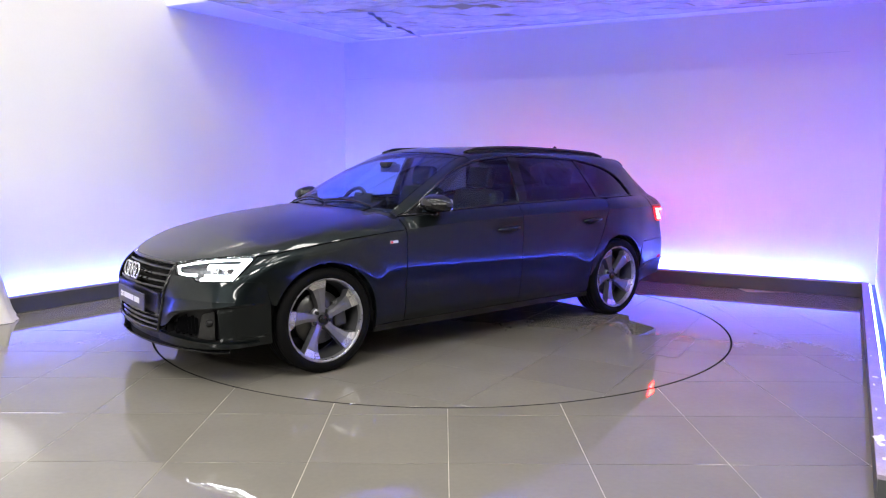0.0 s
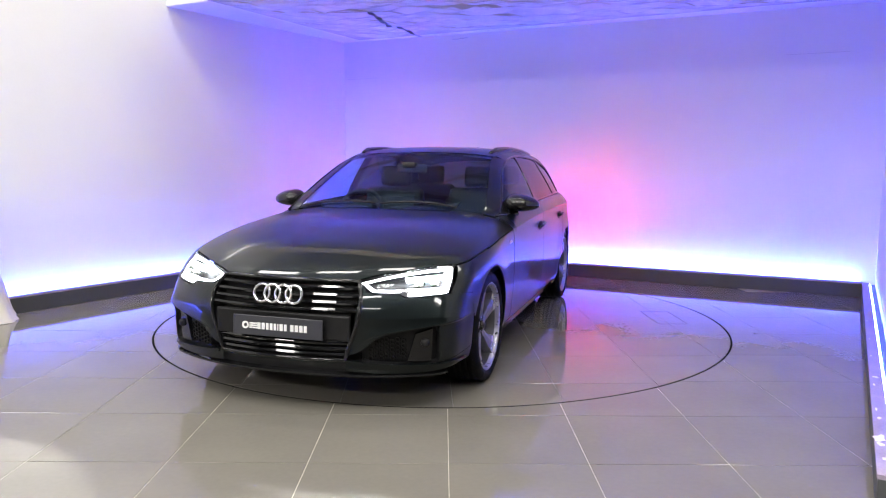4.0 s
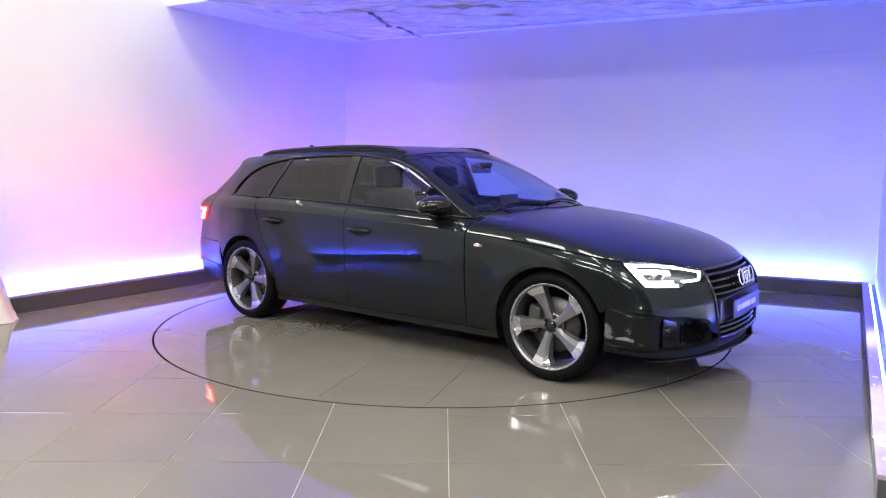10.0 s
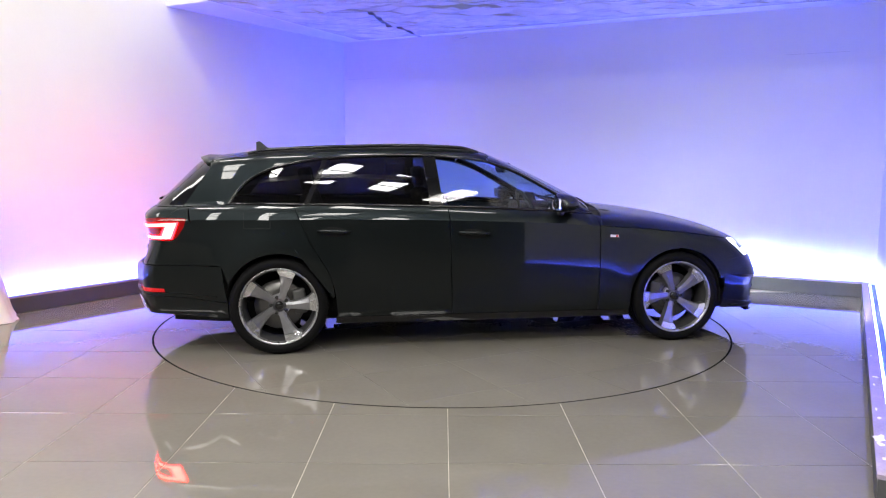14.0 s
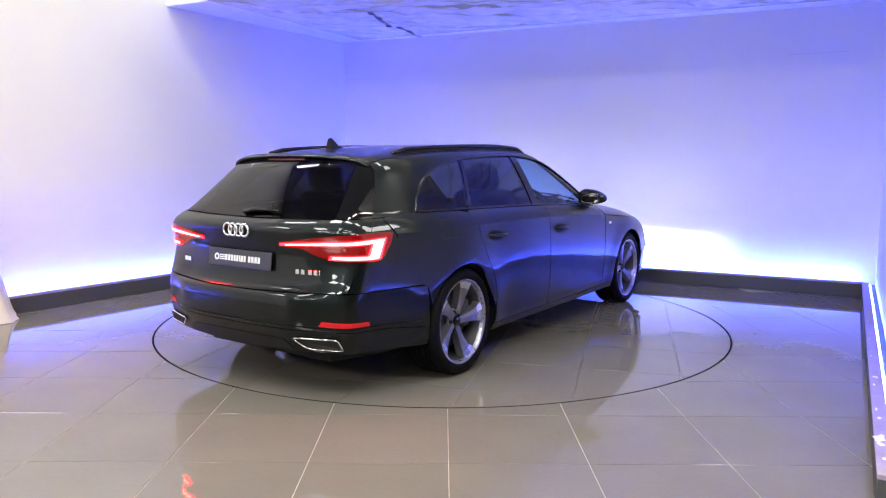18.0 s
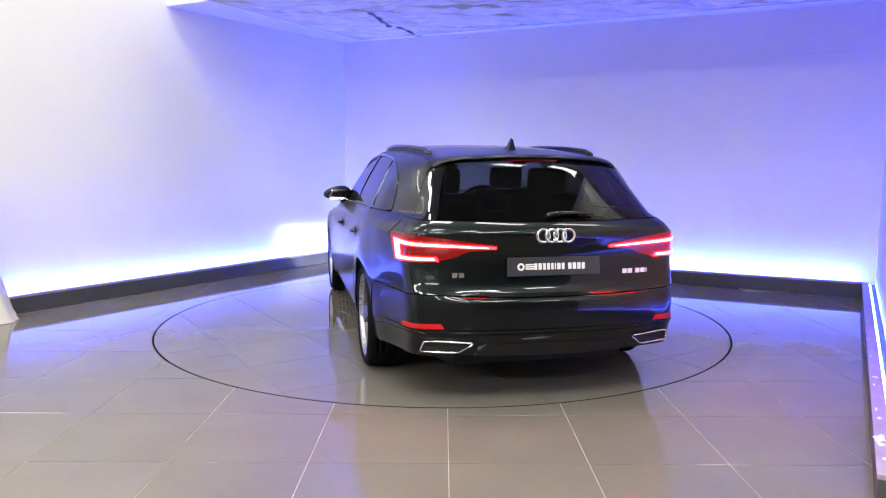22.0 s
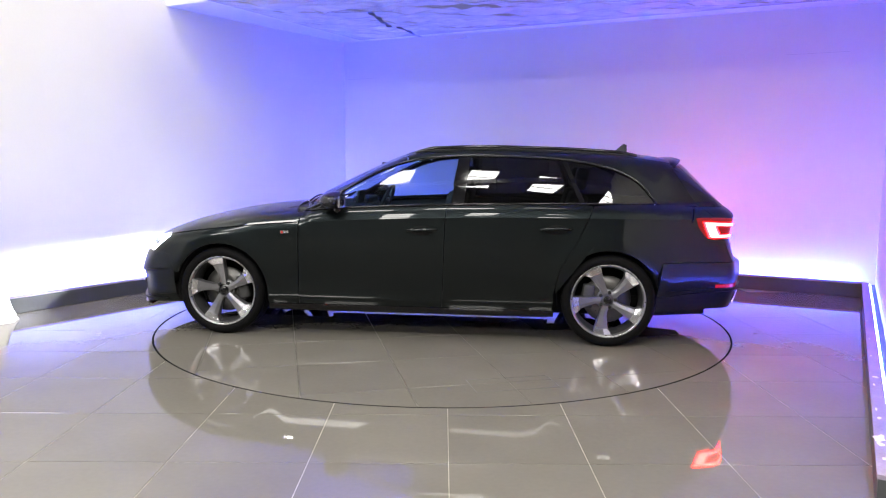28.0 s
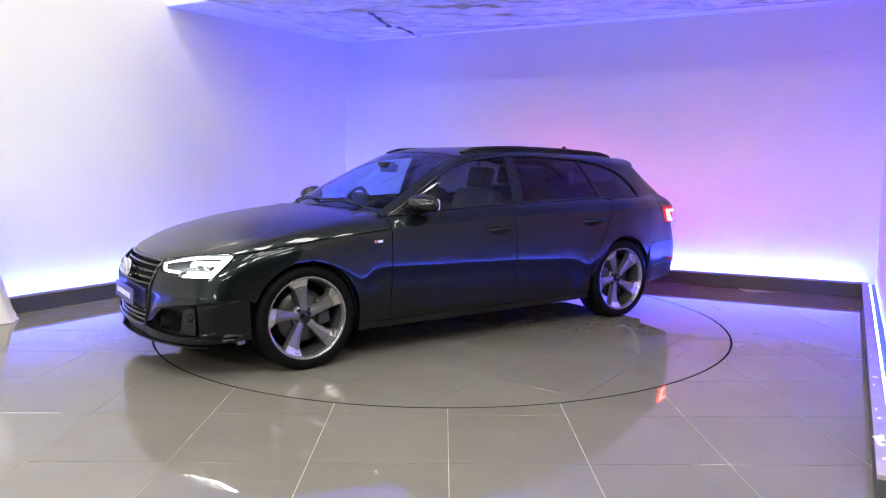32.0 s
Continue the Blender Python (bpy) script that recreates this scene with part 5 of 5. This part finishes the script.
# ---------------------------------------------------------------- clutter in the bay
# plastic film taped under the ceiling
def ceiling_film():
    n, m = 120, 60
    a, u = Vector((0.35, 2.60)), BACK_DIR
    v, f = [], []
    for i in range(n):
        for j in range(m):
            s, t = 5.4 * i / (n - 1) - 1.0, 2.9 * j / (m - 1)
            p = a + u * (s - 0.6) - nb * (t - 0.05)
            w = noise.fractal(Vector((s * 1.1, t * 4.2, 3.7)), 0.9, 2.1, 4)
            w2 = noise.noise(Vector((s * 5.0, t * 17.0, 8.1)))
            edge = min(i, n - 1 - i, j * 1.5, (m - 1 - j)) / 12
            v.append((p.x, p.y, BAY_H - 0.02 - min(1, edge) * (0.026 + 0.060 * abs(w) + 0.016 * w2)))
    for i in range(n - 1):
        for j in range(m - 1):
            f.append((i * m + j, i * m + j + 1, (i + 1) * m + j + 1, (i + 1) * m + j))
    return mesh("plastic_film", v, f, M_FILM, True)


def film_material():
    """Clouded polythene: pale folds drawn out along the sheet, yellowed where it hangs thin."""
    mat = material("polythene_film", (0.8, 0.8, 0.8), 0.22, coat=0.4)
    n, l = mat.node_tree.nodes, mat.node_tree.links
    b = n["Principled BSDF"]
    co = n.new("ShaderNodeTexCoord")
    mp = n.new("ShaderNodeMapping")
    mp.inputs["Rotation"].default_value = (0, 0, -math.atan2(BACK_DIR.y, BACK_DIR.x) - 0.16)
    mp.inputs["Scale"].default_value = (0.55, 4.5, 1)
    l.new(co.outputs["Object"], mp.inputs["Vector"])
    t = n.new("ShaderNodeTexNoise")
    t.inputs["Scale"].default_value, t.inputs["Detail"].default_value = 1.6, 7
    t.inputs["Roughness"].default_value = 0.62
    l.new(mp.outputs[0], t.inputs["Vector"])
    ramp = n.new("ShaderNodeValToRGB")
    e = ramp.color_ramp.elements
    e[0].position, e[0].color = 0.36, (0.34, 0.33, 0.17, 1)
    e[1].position, e[1].color = 0.66, (0.97, 0.97, 0.96, 1)
    for q, c in ((0.41, (0.60, 0.58, 0.44, 1)), (0.45, (0.74, 0.74, 0.72, 1)), (0.58, (0.80, 0.80, 0.80, 1))):
        k = ramp.color_ramp.elements.new(q)
        k.color = c
    l.new(t.outputs["Fac"], ramp.inputs[0])
    l.new(ramp.outputs[0], b.inputs["Base Color"])
    bp = n.new("ShaderNodeBump")
    bp.inputs["Strength"].default_value, bp.inputs["Distance"].default_value = 0.7, 0.03
    l.new(t.outputs["Fac"], bp.inputs["Height"])
    l.new(bp.outputs[0], b.inputs["Normal"])
    return mat


M_FILM = film_material()
M_TAPE = texture(material("grey_blue_tape", (0.30, 0.33, 0.52), 0.4), 12, 0.2, 0.08, 0.1)
FILM = thing("plastic_film", ceiling_film(), "crumpled clear plastic film taped under the ceiling", "plastic film")
for (xa, ya), (xb, yb), wide in (((-0.69, 1.07), (-0.56, 1.81), 0.055), ((-0.47, 1.81), (-0.26, 2.45), 0.055), ((0.08, 2.58), (0.29, 2.43), 0.05)):
    p, q = Vector((xa, ya)), Vector((xb, yb))
    d = q - p
    bm = bmesh.new()
    k = max(4, int(d.length / 0.06))
    rows = []
    for i in range(k + 1):
        c = p + d * (i / k)
        s = Vector((-d.y, d.x)).normalized() * wide * (0.5 + 0.10 * math.sin(i * 1.7))
        z = BAY_H - 0.130 - 0.006 * math.sin(i * 1.1)
        rows.append([bm.verts.new((c.x + s.x, c.y + s.y, z)), bm.verts.new((c.x - s.x, c.y - s.y, z - 0.004))])
    for i in range(k):
        bm.faces.new((rows[i][0], rows[i][1], rows[i + 1][1], rows[i + 1][0]))
    bmesh.ops.solidify(bm, geom=bm.faces[:], thickness=0.002)
    part("tape_strip", bm, M_TAPE, FILM, "grey-blue strip of tape", True)


# draped white dust sheet at the side wall
def dust_sheet():
    n, m = 72, 26
    v, f = [], []
    for j in range(m):
        t = j / (m - 1)
        z = 0.003 + t * 1.15
        for i in range(n):
            a = 2 * math.pi * i / n
            r = (0.42 - 0.24 * t ** 0.7) * (1 + 0.10 * (1 - 0.6 * t) * math.sin(a * 7 + 2 * t) + 0.06 * (1 - t) * math.sin(a * 13 + 1) + 0.05 * noise.noise(Vector((math.cos(a) * 2, math.sin(a) * 2, t * 3))))
            v.append((r * math.cos(a), r * 0.8 * math.sin(a), z))
    for j in range(m - 1):
        for i in range(n):
            f.append((j * n + i, j * n + (i + 1) % n, (j + 1) * n + (i + 1) % n, (j + 1) * n + i))
    f.append(tuple((m - 1) * n + i for i in range(n)))
    return mesh("dust_sheet", v, f, M_SHEET, True)


thing("dust_sheet", dust_sheet(), "white cloth sheet draped to the floor beside the wall", "dust sheet", m=pose(-3.80, -0.36, 0, 0, 0, 55))

# ---------------------------------------------------------------- turntable and floor tiles
def disc(r, z0, z1, n=128):
    return prism([(r * math.cos(2 * math.pi * i / n), r * math.sin(2 * math.pi * i / n)) for i in range(n)], z0, z1)


M_GROUT2 = texture(material("grey_grout", (0.17, 0.16, 0.14), 0.6), 9, 0.2)
TURNTABLE = thing("turntable", mesh("turntable", *disc(RING - GAP, -0.10, -0.0018), M_GROUT2), "round tiled turntable flush with the floor", "turntable")
v, f = revolve([(RING - GAP, -0.02), (RING - GAP, -0.0005), (RING - GAP - 0.006, -0.0005), (RING - GAP - 0.006, -0.02)], "z", 160, True)
piece("steel_edge", mesh("steel_edge", v, f, M_GAP), TURNTABLE, "dark steel edge band")
v, f = revolve([(RING - GAP, -0.012), (RING - GAP, -0.0010), (RING, -0.0010), (RING, -0.012)], "z", 160, True)
thing("turntable_gap", mesh("turntable_gap", v, f, M_GAP), "dark gap round the turntable", "floor gap", kind="structure")


def tile_mesh(pts):
    n = len(pts)
    c = (sum(p[0] for p in pts) / n, sum(p[1] for p in pts) / n)
    ins = []
    for x, y in pts:
        d = math.hypot(x - c[0], y - c[1]) or 1
        k = 0.0007 / d
        ins.append((x + (c[0] - x) * k, y + (c[1] - y) * k))
    v = [(x, y, -0.006) for x, y in pts] + [(x, y, -0.0006) for x, y in pts] + [(x, y, 0.0) for x, y in ins]
    f = [tuple(range(2 * n, 3 * n))]
    for k in range(2):
        f += [(k * n + i, k * n + (i + 1) % n, (k + 1) * n + (i + 1) % n, (k + 1) * n + i) for i in range(n)]
    return mesh("tile", v, f, M_TILE)


h = TW / 2 - J / 2
WHOLE = tile_mesh([(-h, -h), (h, -h), (h, h), (-h, h)])
h2 = TW / 2 - 0.0014
WHOLE_T = tile_mesh([(-h2, -h2), (h2, -h2), (h2, h2), (-h2, h2)])
GRID = Matrix.Rotation(radians(19.5), 4, "Z")
for i in range(-4, 4):
    for j in range(-4, 4):
        x0, y0 = i * TW + 0.0014, j * TW + 0.0014
        x1, y1 = x0 + TW - 0.0028, y0 + TW - 0.0028
        pts = cut_square(x0, y0, x1, y1, RING - GAP - 0.007, False, 0)
        if pts is None or len(pts) < 3:
            continue
        if len(pts) == 4:
            piece("tile", WHOLE_T, TURNTABLE, m=GRID @ Matrix.Translation(((x0 + x1) / 2, (y0 + y1) / 2, 0)))
        else:
            piece("tile", tile_mesh(pts), TURNTABLE, m=GRID)
# access hatch: a thin dark seam
M_SEAM = material("hatch_seam_grey", (0.075, 0.07, 0.062), 0.6)
seam = []
for (ax, ay), (bx, by) in (((-0.26, 1.735), (0.24, 1.735)), ((0.24, 1.735), (0.24, 1.97)), ((0.24, 1.97), (-0.26, 1.97)), ((-0.26, 1.97), (-0.26, 1.735))):
    b = box_bm(abs(bx - ax) + 0.005, abs(by - ay) + 0.005, 0.0012, at=((ax + bx) / 2, (ay + by) / 2, 0.0004))
    seam.append(([tuple(v.co) for v in b.verts], [tuple(x.index for x in q.verts) for q in b.faces]))
    b.free()
piece("hatch_seam", mesh("hatch_seam", *join(*seam), M_SEAM), TURNTABLE, "thin dark seam of an access hatch", GRID)

for i in range(-12, 10):
    for j in range(-9, 12):
        x0, y0 = TX0 + i * TW + J / 2, TY0 + j * TW + J / 2
        x1, y1 = x0 + TW - J, y0 + TW - J
        cx, cy = (x0 + x1) / 2, (y0 + y1) / 2
        if not inside_room(cx, cy, 0.36):
            continue
        pts = cut_square(x0, y0, x1, y1, RING, True, 0)
        if pts is None or len(pts) < 3:
            continue
        if len(pts) == 4:
            piece("tile", WHOLE, FLOOR, m=Matrix.Translation((cx, cy, 0)))
        else:
            piece("tile", tile_mesh(pts), FLOOR)

motions()
